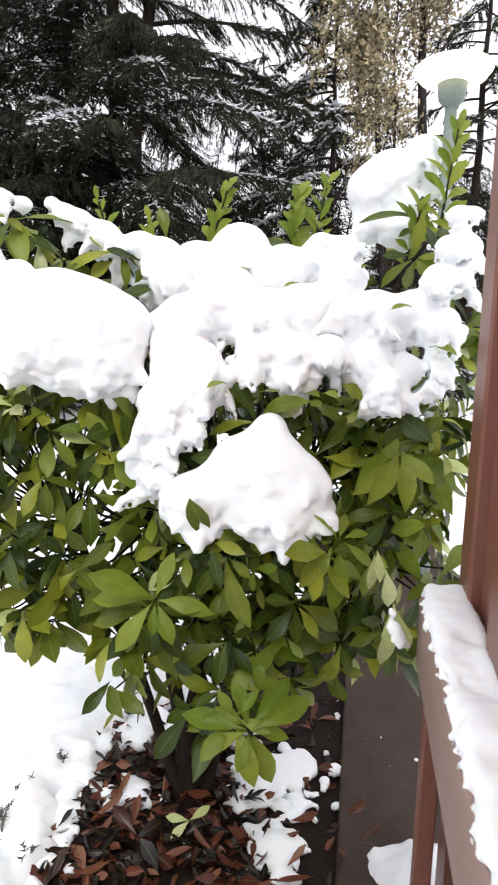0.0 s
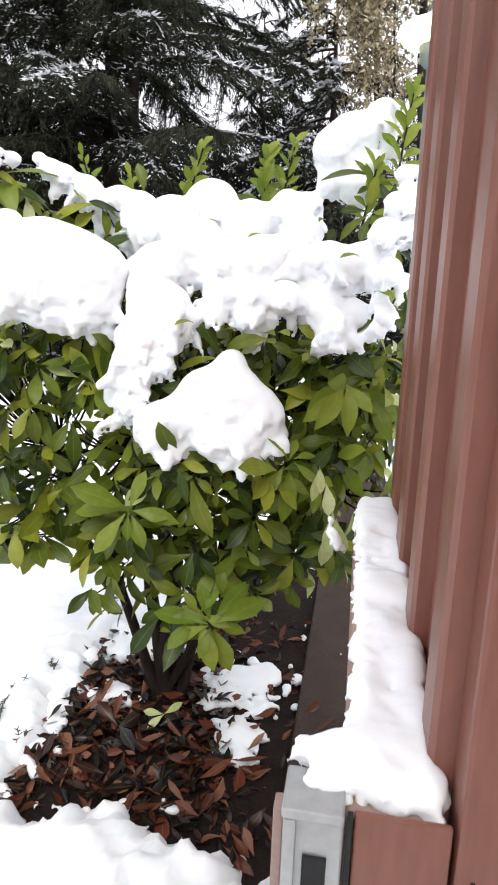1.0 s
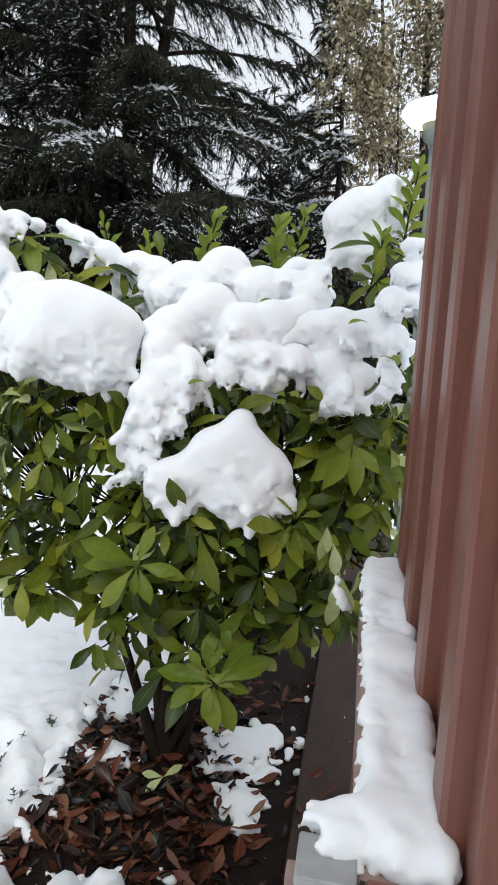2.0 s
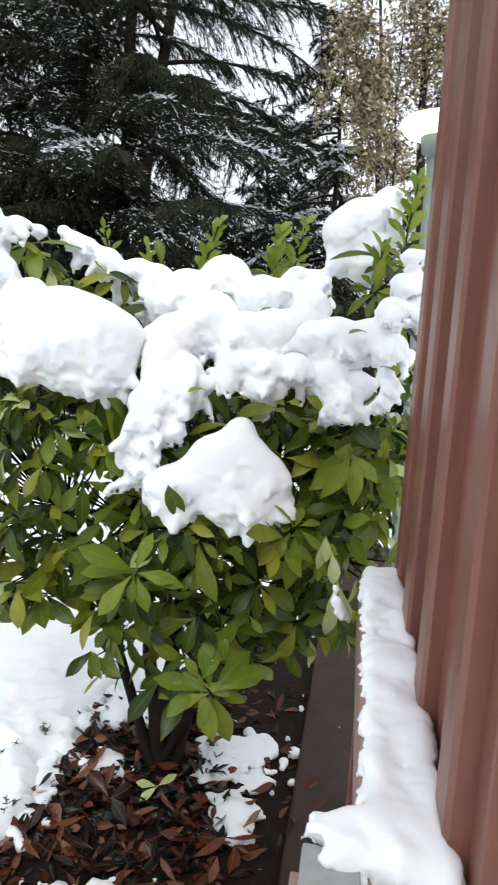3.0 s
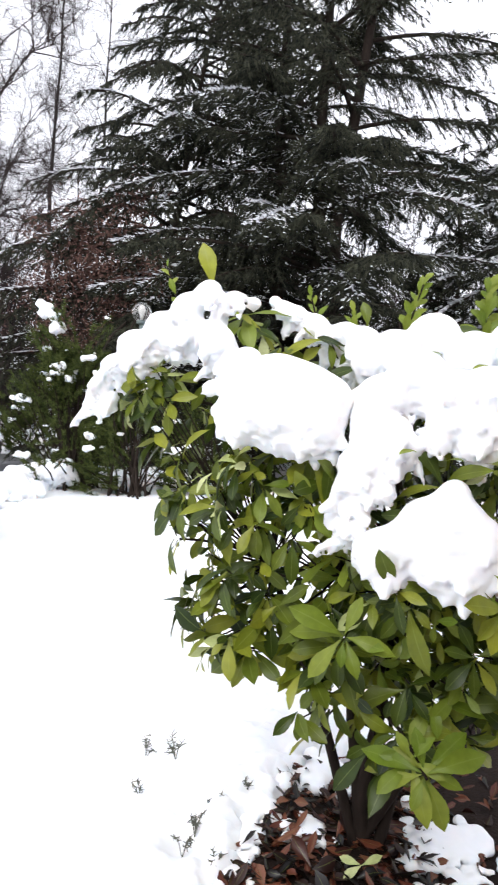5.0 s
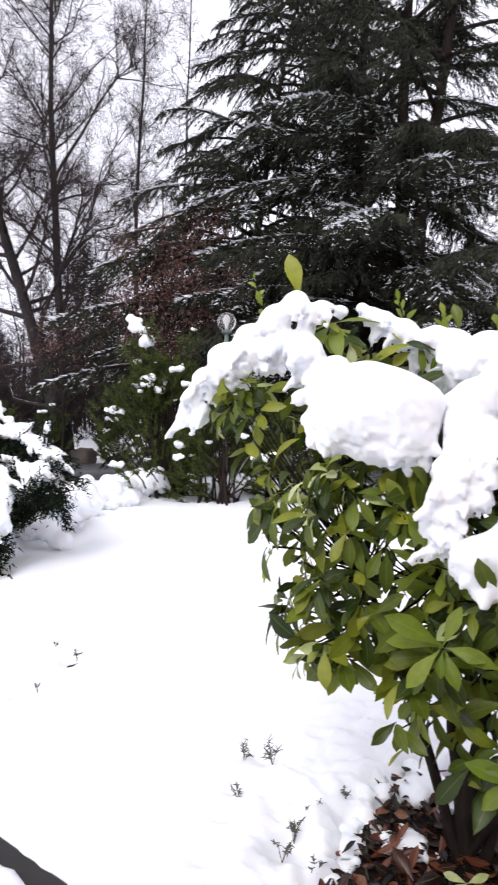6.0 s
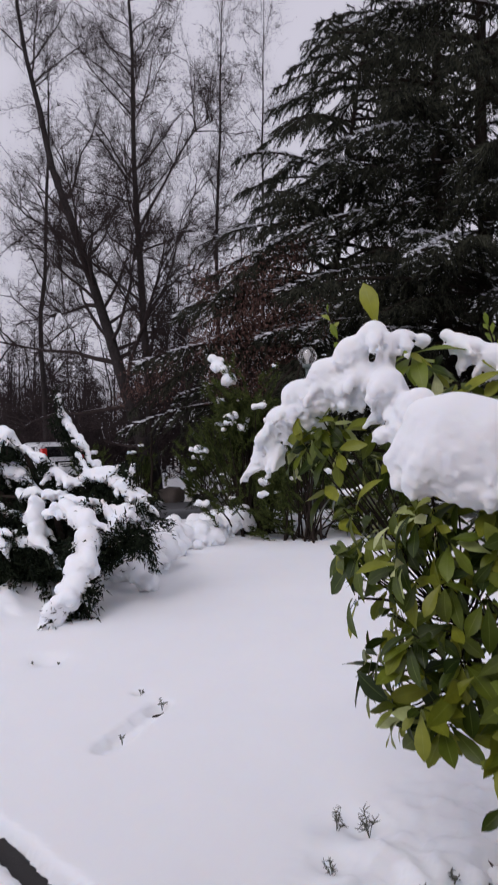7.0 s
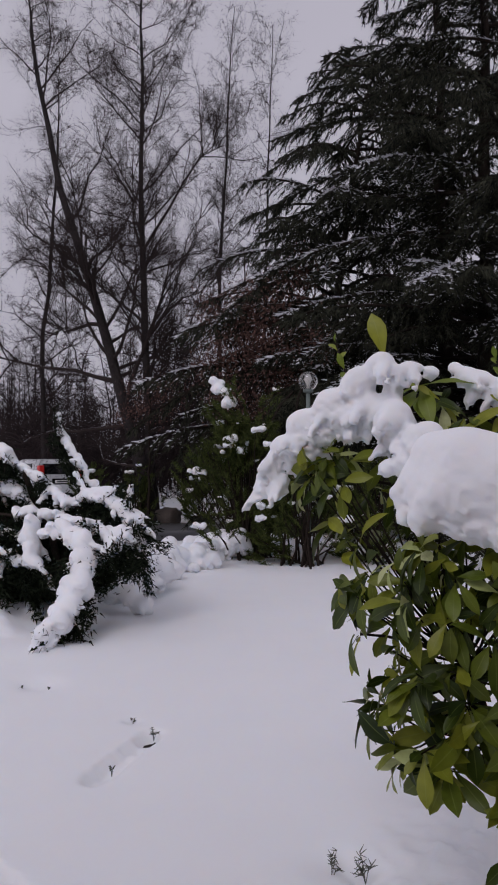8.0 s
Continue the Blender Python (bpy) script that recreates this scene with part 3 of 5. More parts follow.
def shoot(c, tip, n=9, size=0.9, near=True):
    """An upright shoot with young leaves set alternately up its stem."""
    c, tip = Vector(c), Vector(tip)
    n, size = int(1.6 * n), 0.74 * size
    woody.tube([c - BASE, tip - BASE], [0.005, 0.003], 5)
    for i in range(n):
        u = i / (n - 1)
        w = i * 2.4 + rng.uniform(-0.3, 0.3)
        out = Vector((math.cos(w), math.sin(w) * 0.7, 0))
        way = (tip - c).normalized() * (0.6 + 0.9 * u) + out * (1.0 - 0.6 * u)
        put_leaf(leaf_pose(c.lerp(tip, u), way, out * -0.4 + Vector((0, -0.9, 0.4)), size * (1.0 - 0.3 * u) * rng.uniform(0.85, 1.1)), near, False, True)


def curve_pts(a, b, sag, n=7, jitter=0.012):
    a, b = Vector(a), Vector(b)
    return [a.lerp(b, i / n) + Vector((rng.uniform(-jitter, jitter), rng.uniform(-jitter, jitter), sag * math.sin(math.pi * i / n) + rng.uniform(-jitter, jitter))) for i in range(n + 1)]


# stems from the ground
FORKS = []
for tip, r in (((-0.28, 1.95, 0.95), 0.026), ((-0.05, 1.9, 1.05), 0.022), ((0.22, 2.05, 1.1), 0.020), ((-0.55, 2.0, 0.95), 0.019), ((-0.1, 2.3, 1.3), 0.02), ((0.42, 1.95, 0.9), 0.016)):
    pts = curve_pts(BASE + Vector((rng.uniform(-0.03, 0.05), rng.uniform(-0.02, 0.04), -0.03)), tip, 0.06)
    part("stem", Soup().tube([p - BASE for p in pts], [r * (1.15 - 0.55 * i / 7) for i in range(8)], 8).mesh("stem"), BARK, laurel)
    FORKS += pts[3:]

# whorls over the body of the bush: centre and half-axes of its leafy lobes
LOBES = [((-0.45, 1.90, 1.02), (0.42, 0.34, 0.40), 44), ((0.02, 1.85, 0.92), (0.44, 0.34, 0.42), 48), ((0.36, 1.90, 1.05), (0.30, 0.34, 0.42), 34), ((-0.10, 1.78, 0.64), (0.46, 0.22, 0.24), 40),
         ((-0.70, 1.95, 1.18), (0.30, 0.30, 0.30), 18), ((0.05, 2.25, 1.55), (0.62, 0.32, 0.36), 26), ((-0.52, 2.05, 1.65), (0.36, 0.22, 0.22), 12), ((-0.58, 1.85, 0.84), (0.27, 0.24, 0.26), 26), ((0.42, 1.74, 0.95), (0.20, 0.18, 0.34), 26),
         ((-0.45, 1.80, 1.27), (0.36, 0.18, 0.15), 24), ((0.08, 1.74, 1.24), (0.36, 0.16, 0.18), 26), ((0.40, 1.78, 1.28), (0.22, 0.18, 0.14), 16), ((-0.85, 1.88, 1.55), (0.26, 0.14, 0.14), 12), ((0.30, 1.85, 0.72), (0.28, 0.24, 0.20), 22), ((0.60, 1.98, 1.40), (0.14, 0.20, 0.40), 16),
         ((0.05, 2.00, 0.86), (0.46, 0.14, 0.40), 50), ((0.05, 1.72, 1.02), (0.40, 0.12, 0.16), 22), ((0.46, 1.72, 1.12), (0.16, 0.12, 0.18), 14)]
for (cx, cy, cz), (rx, ry, rz), count in LOBES:
    for _ in range(count):
        while True:
            d = Vector((rng.gauss(0, 1), rng.gauss(0, 1) - 0.35, rng.gauss(0, 1))).normalized()
            q = rng.uniform(0.62, 1.0)
            p = Vector((cx + d.x * rx * q, cy + d.y * ry * q, cz + d.z * rz * q))
            if p.z > 0.38 + max(0, -p.x - 0.25) * 0.55 + max(0, p.x - 0.1) * 0.45:
                break
        axis = Vector((d.x + rng.gauss(0, 0.3), d.y - 0.35 + rng.gauss(0, 0.3), d.z * 0.5 + 0.2 + rng.gauss(0, 0.35)))
        front = p.y < 1.86
        # more light leaves at right front: that side's brightness is put into leaf colour
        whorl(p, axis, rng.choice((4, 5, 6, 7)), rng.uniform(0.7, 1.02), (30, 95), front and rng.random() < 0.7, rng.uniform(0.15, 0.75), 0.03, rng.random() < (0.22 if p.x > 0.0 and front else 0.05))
        fork = min(FORKS, key=lambda f: (f - p).length + rng.uniform(0, 0.15))
        woody.tube([f - BASE for f in curve_pts(fork, p, -0.03, 4, 0.008)], [0.005, 0.0045, 0.004, 0.003, 0.002], 5)

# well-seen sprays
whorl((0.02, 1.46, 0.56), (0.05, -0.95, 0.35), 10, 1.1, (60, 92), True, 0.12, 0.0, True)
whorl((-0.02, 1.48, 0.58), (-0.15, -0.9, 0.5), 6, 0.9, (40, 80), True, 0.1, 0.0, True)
whorl((-0.05, 1.58, 0.60), (-0.1, -0.8, 0.6), 7, 0.9, (50, 80), True, 0.3)
whorl((-0.24, 1.56, 0.84), (-0.1, -0.9, 0.4), 8, 1.0, (55, 85))
whorl((0.14, 1.55, 0.86), (0.1, -0.9, 0.3), 7, 0.95, (55, 85))
whorl((0.20, 1.46, 1.03), (0.3, -0.7, 0.4), 8, 0.95, (50, 85))
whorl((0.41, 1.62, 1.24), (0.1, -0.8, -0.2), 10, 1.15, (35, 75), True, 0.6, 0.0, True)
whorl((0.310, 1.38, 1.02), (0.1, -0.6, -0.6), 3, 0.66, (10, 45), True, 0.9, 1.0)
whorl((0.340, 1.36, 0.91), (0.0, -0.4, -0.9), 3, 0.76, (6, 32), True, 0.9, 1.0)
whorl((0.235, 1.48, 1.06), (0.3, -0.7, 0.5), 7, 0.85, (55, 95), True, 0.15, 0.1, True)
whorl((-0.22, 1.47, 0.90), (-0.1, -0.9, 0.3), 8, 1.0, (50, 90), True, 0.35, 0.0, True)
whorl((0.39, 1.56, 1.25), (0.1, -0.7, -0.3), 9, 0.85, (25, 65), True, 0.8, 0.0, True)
whorl((-0.70, 1.62, 1.30), (-0.5, -0.7, -0.2), 3, 0.8, (20, 60), True, 0.6, 1.0)
whorl((-0.62, 1.62, 1.36), (-0.5, -0.6, 0.3), 8, 1.0, (45, 85), True, 0.5, 0.2)
whorl((-0.66, 1.62, 1.20), (-0.6, -0.6, 0.0), 6, 0.9, (35, 75), True, 0.5, 0.35)
whorl((-0.85, 1.78, 1.06), (-0.9, -0.3, 0.3), 7, 0.9, (45, 85))
whorl((-0.80, 1.80, 0.86), (-0.9, -0.3, -0.1), 7, 0.9, (40, 80))
whorl((-0.72, 1.78, 0.68), (-0.8, -0.3, -0.3), 6, 0.8, (40, 80))
whorl((-0.68, 1.95, 1.86), (0.0, -0.5, 0.7), 10, 1.1, (45, 95), True, 0.5, 0.0, True)
whorl((-0.60, 1.93, 1.80), (0.4, -0.6, 0.3), 6, 0.8, (45, 90), True, 0.5, 0.3)
whorl((0.53, 2.00, 1.90), (-0.2, -0.6, 0.4), 7, 0.95, (45, 90), True, 0.4)
whorl((0.49, 1.93, 1.78), (-0.3, -0.7, 0.1), 6, 0.9, (40, 85), True, 0.5)
whorl((0.16, 1.60, 1.37), (0.1, -0.8, -0.3), 5, 0.7, (40, 80), True, 0.5, 0.4)
whorl((-1.10, 1.84, 1.50), (-0.7, -0.4, -0.4), 6, 0.7, (25, 70), True, 0.8, 0.4)
whorl((-0.92, 1.84, 1.62), (-0.2, -0.5, -0.6), 6, 0.75, (30, 75), True, 0.8, 0.3)
whorl((-1.00, 1.95, 1.40), (-0.9, -0.2, 0.1), 7, 1.1, (40, 85), True, 0.3)
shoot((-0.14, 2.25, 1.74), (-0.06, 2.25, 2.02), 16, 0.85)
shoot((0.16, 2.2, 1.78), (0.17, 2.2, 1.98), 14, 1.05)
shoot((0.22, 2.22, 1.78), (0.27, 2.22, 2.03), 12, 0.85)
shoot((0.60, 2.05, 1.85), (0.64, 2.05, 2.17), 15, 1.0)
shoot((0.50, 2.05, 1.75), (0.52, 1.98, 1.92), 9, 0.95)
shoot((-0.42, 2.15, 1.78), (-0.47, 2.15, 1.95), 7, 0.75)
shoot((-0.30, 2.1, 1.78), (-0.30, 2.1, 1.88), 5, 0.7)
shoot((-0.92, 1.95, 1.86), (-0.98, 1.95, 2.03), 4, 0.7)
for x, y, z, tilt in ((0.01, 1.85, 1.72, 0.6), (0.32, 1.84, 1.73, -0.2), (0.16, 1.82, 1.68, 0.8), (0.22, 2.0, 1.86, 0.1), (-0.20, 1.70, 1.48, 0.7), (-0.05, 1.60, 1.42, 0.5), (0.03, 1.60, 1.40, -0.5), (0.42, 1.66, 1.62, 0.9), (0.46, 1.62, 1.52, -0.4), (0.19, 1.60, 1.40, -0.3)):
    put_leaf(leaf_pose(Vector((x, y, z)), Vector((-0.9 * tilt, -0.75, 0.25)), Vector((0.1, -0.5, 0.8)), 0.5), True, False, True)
put_leaf(leaf_pose(Vector((-0.80, 1.95, 1.95)), Vector((-0.18, -0.1, 1)), Vector((0.5, -0.8, 0.1)), 1.15), True)
put_leaf(leaf_pose(Vector((-0.24, 2.0, 1.82)), Vector((-0.12, -0.1, 1)), Vector((0.3, -0.8, 0.1)), 0.9), True)
for c, tip in (((0.07, 1.7, 1.0), (0.20, 1.46, 1.03)), ((-0.2, 1.9, 0.6), (0.02, 1.47, 0.55)), ((-0.4, 1.9, 0.95), (-0.84, 1.78, 1.06)), ((-0.3, 2.0, 1.4), (-1.08, 1.86, 1.56)),
               ((0.2, 2.0, 1.2), (0.62, 2.1, 1.9)), ((0.0, 2.1, 1.3), (0.2, 2.4, 1.9)), ((-0.1, 2.1, 1.3), (-0.14, 2.45, 1.9)), ((-0.3, 2.0, 1.2), (-0.68, 1.96, 1.85)), ((-0.35, 1.98, 0.7), (-0.72, 1.8, 0.66))):
    part("branch", Soup().tube([f - BASE for f in curve_pts(c, tip, 0.03, 6, 0.01)], [0.010, 0.009, 0.008, 0.007, 0.006, 0.005, 0.004], 6).mesh("branch"), BARK, laurel)
part("twigwork", woody.mesh("twigwork"), BARK, laurel, kind="stuff")
inner = part("foliage", rest.mesh("foliage"), LEAF_REST, laurel)
inner["kind"] = "stuff"

# snow loads on the laurel
SMOOTH = dict(voxel=0.008, lump=0.0075, melt=0.020, grain=0.038, bulk=0.9)
CRUMBLY = dict(voxel=0.0075, lump=0.010, melt=0.011, grain=0.030, bulk=0.9)
LEAFY = dict(voxel=0.0075, lump=0.0095, melt=0.011, grain=0.028, bulk=0.9)
rng = random.Random(3)
CAP_A = [(-0.78, 1.85, 1.92, 0.055), (-0.86, 1.85, 1.86, 0.072), (-0.95, 1.85, 1.79, 0.078), (-1.05, 1.85, 1.73, 0.078), (-1.14, 1.85, 1.65, 0.065), (-1.19, 1.85, 1.57, 0.055),
         (-1.22, 1.85, 1.50, 0.036), (-1.01, 1.85, 1.69, 0.05), (-0.90, 1.85, 1.70, 0.05), (-0.75, 1.85, 1.77, 0.06), (-0.70, 1.82, 1.69, 0.066), (-1.14, 1.85, 1.54, 0.032), (-0.64, 1.76, 1.66, 0.06), (-0.72, 1.79, 1.74, 0.07), (-0.66, 1.75, 1.60, 0.06), (-0.60, 1.74, 1.68, 0.06),
         (-0.83, 1.85, 1.79, 0.055), (-0.92, 1.85, 1.73, 0.055), (-0.70, 1.88, 1.90, 0.040), (-0.63, 1.90, 1.89, 0.030), (-1.08, 1.85, 1.66, 0.05)]
snow_mass("snow_load", "knobbly white snow on a bowed laurel branch", scatter(CAP_A, rng, 13, 0.9, (0.2, 0.4)), **CRUMBLY, group="snow on the laurel", tongues=fingers(CAP_A, rng, 60, (0.04, 0.10), 0.020, (-0.35, -0.45, -0.9)))
CAP_B = [(-0.49, 1.70, 1.60, 0.120), (-0.40, 1.70, 1.56, 0.130), (-0.52, 1.69, 1.52, 0.125), (-0.35, 1.68, 1.47, 0.100), (-0.61, 1.69, 1.54, 0.075), (-0.68, 1.68, 1.505, 0.045), (-0.57, 1.69, 1.47, 0.06), (-0.44, 1.67, 1.43, 0.070), (-0.31, 1.70, 1.56, 0.082), (-0.58, 1.70, 1.63, 0.074)]
snow_mass("snow_load", "large smooth rounded mound of snow on laurel leaves", scatter(CAP_B, rng, 4, 0.85, (0.2, 0.35)), **SMOOTH, group="snow on the laurel", tongues=fingers(CAP_B, rng, 34, (0.02, 0.06), 0.020, (-0.2, -0.3, -1.2)))
CAP_C = [(-0.58, 2.0, 1.91, 0.038), (-0.54, 2.0, 1.885, 0.045), (-0.50, 2.0, 1.86, 0.052), (-0.42, 2.0, 1.82, 0.060), (-0.33, 2.0, 1.79, 0.066), (-0.25, 2.0, 1.76, 0.074), (-0.38, 2.0, 1.74, 0.042), (-0.28, 2.0, 1.68, 0.062)]
snow_mass("snow_load", "long ridge of snow on a slanting laurel twig", scatter(CAP_C, rng, 4, 0.8, (0.25, 0.45)), **CRUMBLY, group="snow on the laurel", tongues=fingers(CAP_C, rng, 16, (0.03, 0.07), 0.018, (0.0, -0.5, -0.9)))
CAP_D = [(-0.14, 1.95, 1.72, 0.104), (-0.03, 2.0, 1.78, 0.098), (0.01, 2.0, 1.81, 0.064), (0.10, 1.95, 1.72, 0.096), (-0.06, 1.82, 1.62, 0.12), (-0.16, 1.77, 1.57, 0.094), (-0.23, 1.76, 1.55, 0.066), (0.05, 1.77, 1.57, 0.106), (0.15, 1.77, 1.60, 0.094),
         (0.12, 1.68, 1.50, 0.064), (0.19, 1.68, 1.49, 0.05), (-0.11, 1.68, 1.48, 0.060), (-0.19, 1.67, 1.43, 0.066), (-0.23, 1.63, 1.31, 0.055), (-0.26, 1.62, 1.22, 0.042), (-0.20, 1.61, 1.25, 0.034), (-0.26, 1.60, 1.16, 0.026), (-0.20, 1.64, 1.37, 0.058), (-0.14, 1.63, 1.38, 0.05), (-0.24, 1.61, 1.27, 0.05), (-0.16, 1.64, 1.44, 0.055), (-0.17, 1.62, 1.31, 0.045), (-0.22, 1.60, 1.21, 0.045)]
CAP_D += [(-0.12, 1.67, 1.43, 0.060), (-0.15, 1.65, 1.36, 0.052), (-0.07, 1.67, 1.42, 0.052), (-0.19, 1.70, 1.50, 0.075), (-0.14, 1.63, 1.29, 0.038), (0.22, 1.70, 1.50, 0.055), (0.10, 1.67, 1.44, 0.055), (0.16, 1.67, 1.43, 0.045), (0.00, 1.68, 1.45, 0.052), (-0.23, 1.62, 1.37, 0.058), (-0.25, 1.62, 1.28, 0.052), (-0.27, 1.62, 1.20, 0.044), (-0.285, 1.62, 1.13, 0.030), (0.22, 1.80, 1.62, 0.085), (0.27, 1.86, 1.69, 0.08), (0.20, 1.95, 1.74, 0.08), (0.02, 1.71, 1.51, 0.065), (0.30, 1.98, 1.77, 0.065), (-0.22, 1.92, 1.68, 0.075)]
snow_mass("snow_load", "broad lumpy cap of snow over the crown of the laurel", scatter(CAP_D, rng, 20, 0.95, (0.2, 0.4)), **LEAFY, group="snow on the laurel", tongues=fingers(CAP_D, rng, 60, (0.04, 0.09), 0.022, (0.0, -0.9, -0.4)))
CAP_E = [(0.04, 1.58, 1.26, 0.068), (0.09, 1.58, 1.24, 0.070), (0.11, 1.57, 1.17, 0.078), (0.01, 1.57, 1.20, 0.084), (-0.06, 1.56, 1.16, 0.084), (-0.13, 1.56, 1.12, 0.072), (-0.17, 1.56, 1.11, 0.055), (-0.10, 1.55, 1.07, 0.060), (0.02, 1.55, 1.10, 0.078), (0.11, 1.55, 1.10, 0.072), (0.17, 1.56, 1.14, 0.050), (0.18, 1.55, 1.10, 0.042), (0.10, 1.54, 1.04, 0.040), (0.06, 1.60, 1.31, 0.058), (-0.03, 1.58, 1.24, 0.066), (-0.15, 1.56, 1.15, 0.062), (0.15, 1.56, 1.20, 0.055)]
snow_mass("snow_load", "smooth lower lump of snow sagging over laurel leaves", scatter(CAP_E, rng, 5, 0.9, (0.2, 0.35)), **SMOOTH, group="snow on the laurel", tongues=fingers(CAP_E, rng, 30, (0.02, 0.045), 0.021, (0.0, -0.4, -0.9)))
CAP_F = [(0.35, 1.76, 1.58, 0.10), (0.45, 1.76, 1.60, 0.084), (0.32, 1.70, 1.46, 0.080), (0.42, 1.70, 1.44, 0.072), (0.26, 1.76, 1.59, 0.075), (0.35, 1.65, 1.40, 0.056), (0.50, 1.71, 1.69, 0.058), (0.54, 1.76, 1.78, 0.050), (0.52, 1.67, 1.59, 0.042), (0.49, 1.65, 1.48, 0.036), (0.57, 1.8, 1.87, 0.044), (0.48, 1.64, 1.42, 0.022), (0.58, 1.78, 1.70, 0.05), (0.60, 1.80, 1.79, 0.05), (0.57, 1.73, 1.56, 0.04)]
snow_mass("snow_load", "crumbly hanging snow on the laurel beside the house", scatter(CAP_F, rng, 14, 0.95, (0.2, 0.4)), **LEAFY, group="snow on the laurel", tongues=fingers(CAP_F, rng, 48, (0.04, 0.08), 0.022, (0.0, -0.9, -0.45)))
CAP_G = [(0.39, 2.15, 2.01, 0.088), (0.47, 2.15, 2.06, 0.095), (0.57, 2.15, 2.13, 0.075), (0.50, 2.10, 1.86, 0.07), (0.51, 2.15, 1.96, 0.070), (0.41, 2.15, 1.90, 0.067), (0.32, 2.13, 1.81, 0.069), (0.24, 2.12, 1.84, 0.051), (0.20, 2.1, 1.80, 0.046), (0.60, 2.15, 2.01, 0.046), (0.28, 2.05, 1.72, 0.062), (0.40, 1.98, 1.72, 0.070)]
snow_mass("snow_load", "rounded stack of snow on the top of the laurel", scatter(CAP_G, rng, 9, 0.85, (0.2, 0.4)), **SMOOTH, group="snow on the laurel", tongues=fingers(CAP_G, rng, 20, (0.03, 0.07), 0.019, (0.0, -0.5, -0.8)))
CAP_H = [(0.312, 1.36, 0.995, 0.020), (0.322, 1.36, 0.965, 0.022), (0.332, 1.355, 0.93, 0.018), (0.338, 1.35, 0.895, 0.020), (0.350, 1.35, 0.865, 0.024), (0.372, 1.36, 0.85, 0.016), (0.345, 1.345, 0.82, 0.016), (0.335, 1.345, 0.77, 0.017), (0.330, 1.345, 0.745, 0.016)]
snow_mass("snow_load", "small slipping patch of snow on pale laurel leaves", CAP_H, 0.006, 0.005, 0.010, 0.016, "snow on the laurel")


# ---- under the laurel: fallen leaves, clods of snow, a seedling ----
rng = random.Random(21)
litter = Soup()
for _ in range(1150):
    while True:
        x, y = rng.uniform(-0.75, 0.42), rng.uniform(1.22, 2.6)
        if bare(x, y) > 0.05 - 0.06 * rng.random() and (x < 0.10 or rng.random() < 0.16):
            break
    k_size = rng.choice((0.4, 0.55, 0.7, 0.95))
    shape = (rng.uniform(0.08, 0.135) * k_size, rng.uniform(0.03, 0.05) * k_size, rng.uniform(-0.9, 0.9), rng.uniform(-0.8, 1.1), rng.uniform(-0.8, 0.8))
    verts, faces, uvs = leaf_grid(*shape, 4)
    w = rng.uniform(0, 6.28)
    m = leaf_pose(Vector((x, y, soil_height(x, y) + rng.uniform(0.004, 0.04))), Vector((math.cos(w), math.sin(w), rng.uniform(-0.25, 0.45))), Vector((rng.gauss(0, 0.55), rng.gauss(0, 0.55), 1)), 1.0)
    litter.grid([m @ v for v in verts], faces, uvs)
tagged(part("leaf_litter", litter.mesh("leaf_litter"), LITTER), "wet red-brown fallen leaves on bare soil", "fallen leaves", kind="stuff")

blobs = []
for n_clods, (cx, cy), (sx, sy), r0 in ((110, (0.15, 2.06), (0.14, 0.16), 0.024), (70, (0.12, 1.74), (0.07, 0.11), 0.022), (36, (-0.34, 1.97), (0.08, 0.06), 0.020), (70, (-0.58, 1.85), (0.06, 0.3), 0.018), (70, (-0.3, 2.35), (0.24, 0.1), 0.034), (26, (-0.25, 1.42), (0.30, 0.04), 0.012), (40, (-0.1, 1.9), (0.5, 0.4), 0.010), (26, (0.55, 2.0), (0.10, 0.4), 0.007)):
    for _ in range(n_clods):
        x, y, r = cx + rng.gauss(0, sx * 0.6), cy + rng.gauss(0, sy * 0.6), r0 * rng.uniform(0.5, 1.3)
        ground = -0.012 if x > 0.31 + 0.2 * (y - 1.69) else soil_height(x, y) + 0.012
        blobs.append((x, y, ground + r * 0.3, r))
snow_mass("loose_snow", "loose fallen snow clods among brown leaves", blobs, 0.008, 0.007, 0.009, 0.02, squash=0.8, kind="stuff", bulk=0.5)

seedling = empty("seedling", Matrix.Translation((-0.15, 1.82, -0.05)))
tagged(seedling, "small bright green seedling with three leaves", "plant")
part("stem", Soup().tube([(0, 0, 0), (0.005, -0.01, 0.03), (0.0, -0.02, 0.065)], [0.003, 0.0025, 0.002], 5).mesh("stem"), TWIG, seedling)
for w, up in ((0.5, 0.5), (2.9, 0.1), (4.2, -0.1)):
    ob = new("leaf", PALE[2])
    ob.parent = seedling
    ob.matrix_basis = leaf_pose(Vector((0, -0.02, 0.065)), Vector((math.cos(w), math.sin(w) * 0.6, up)), Vector((0, -0.6, 0.8)), 0.6)

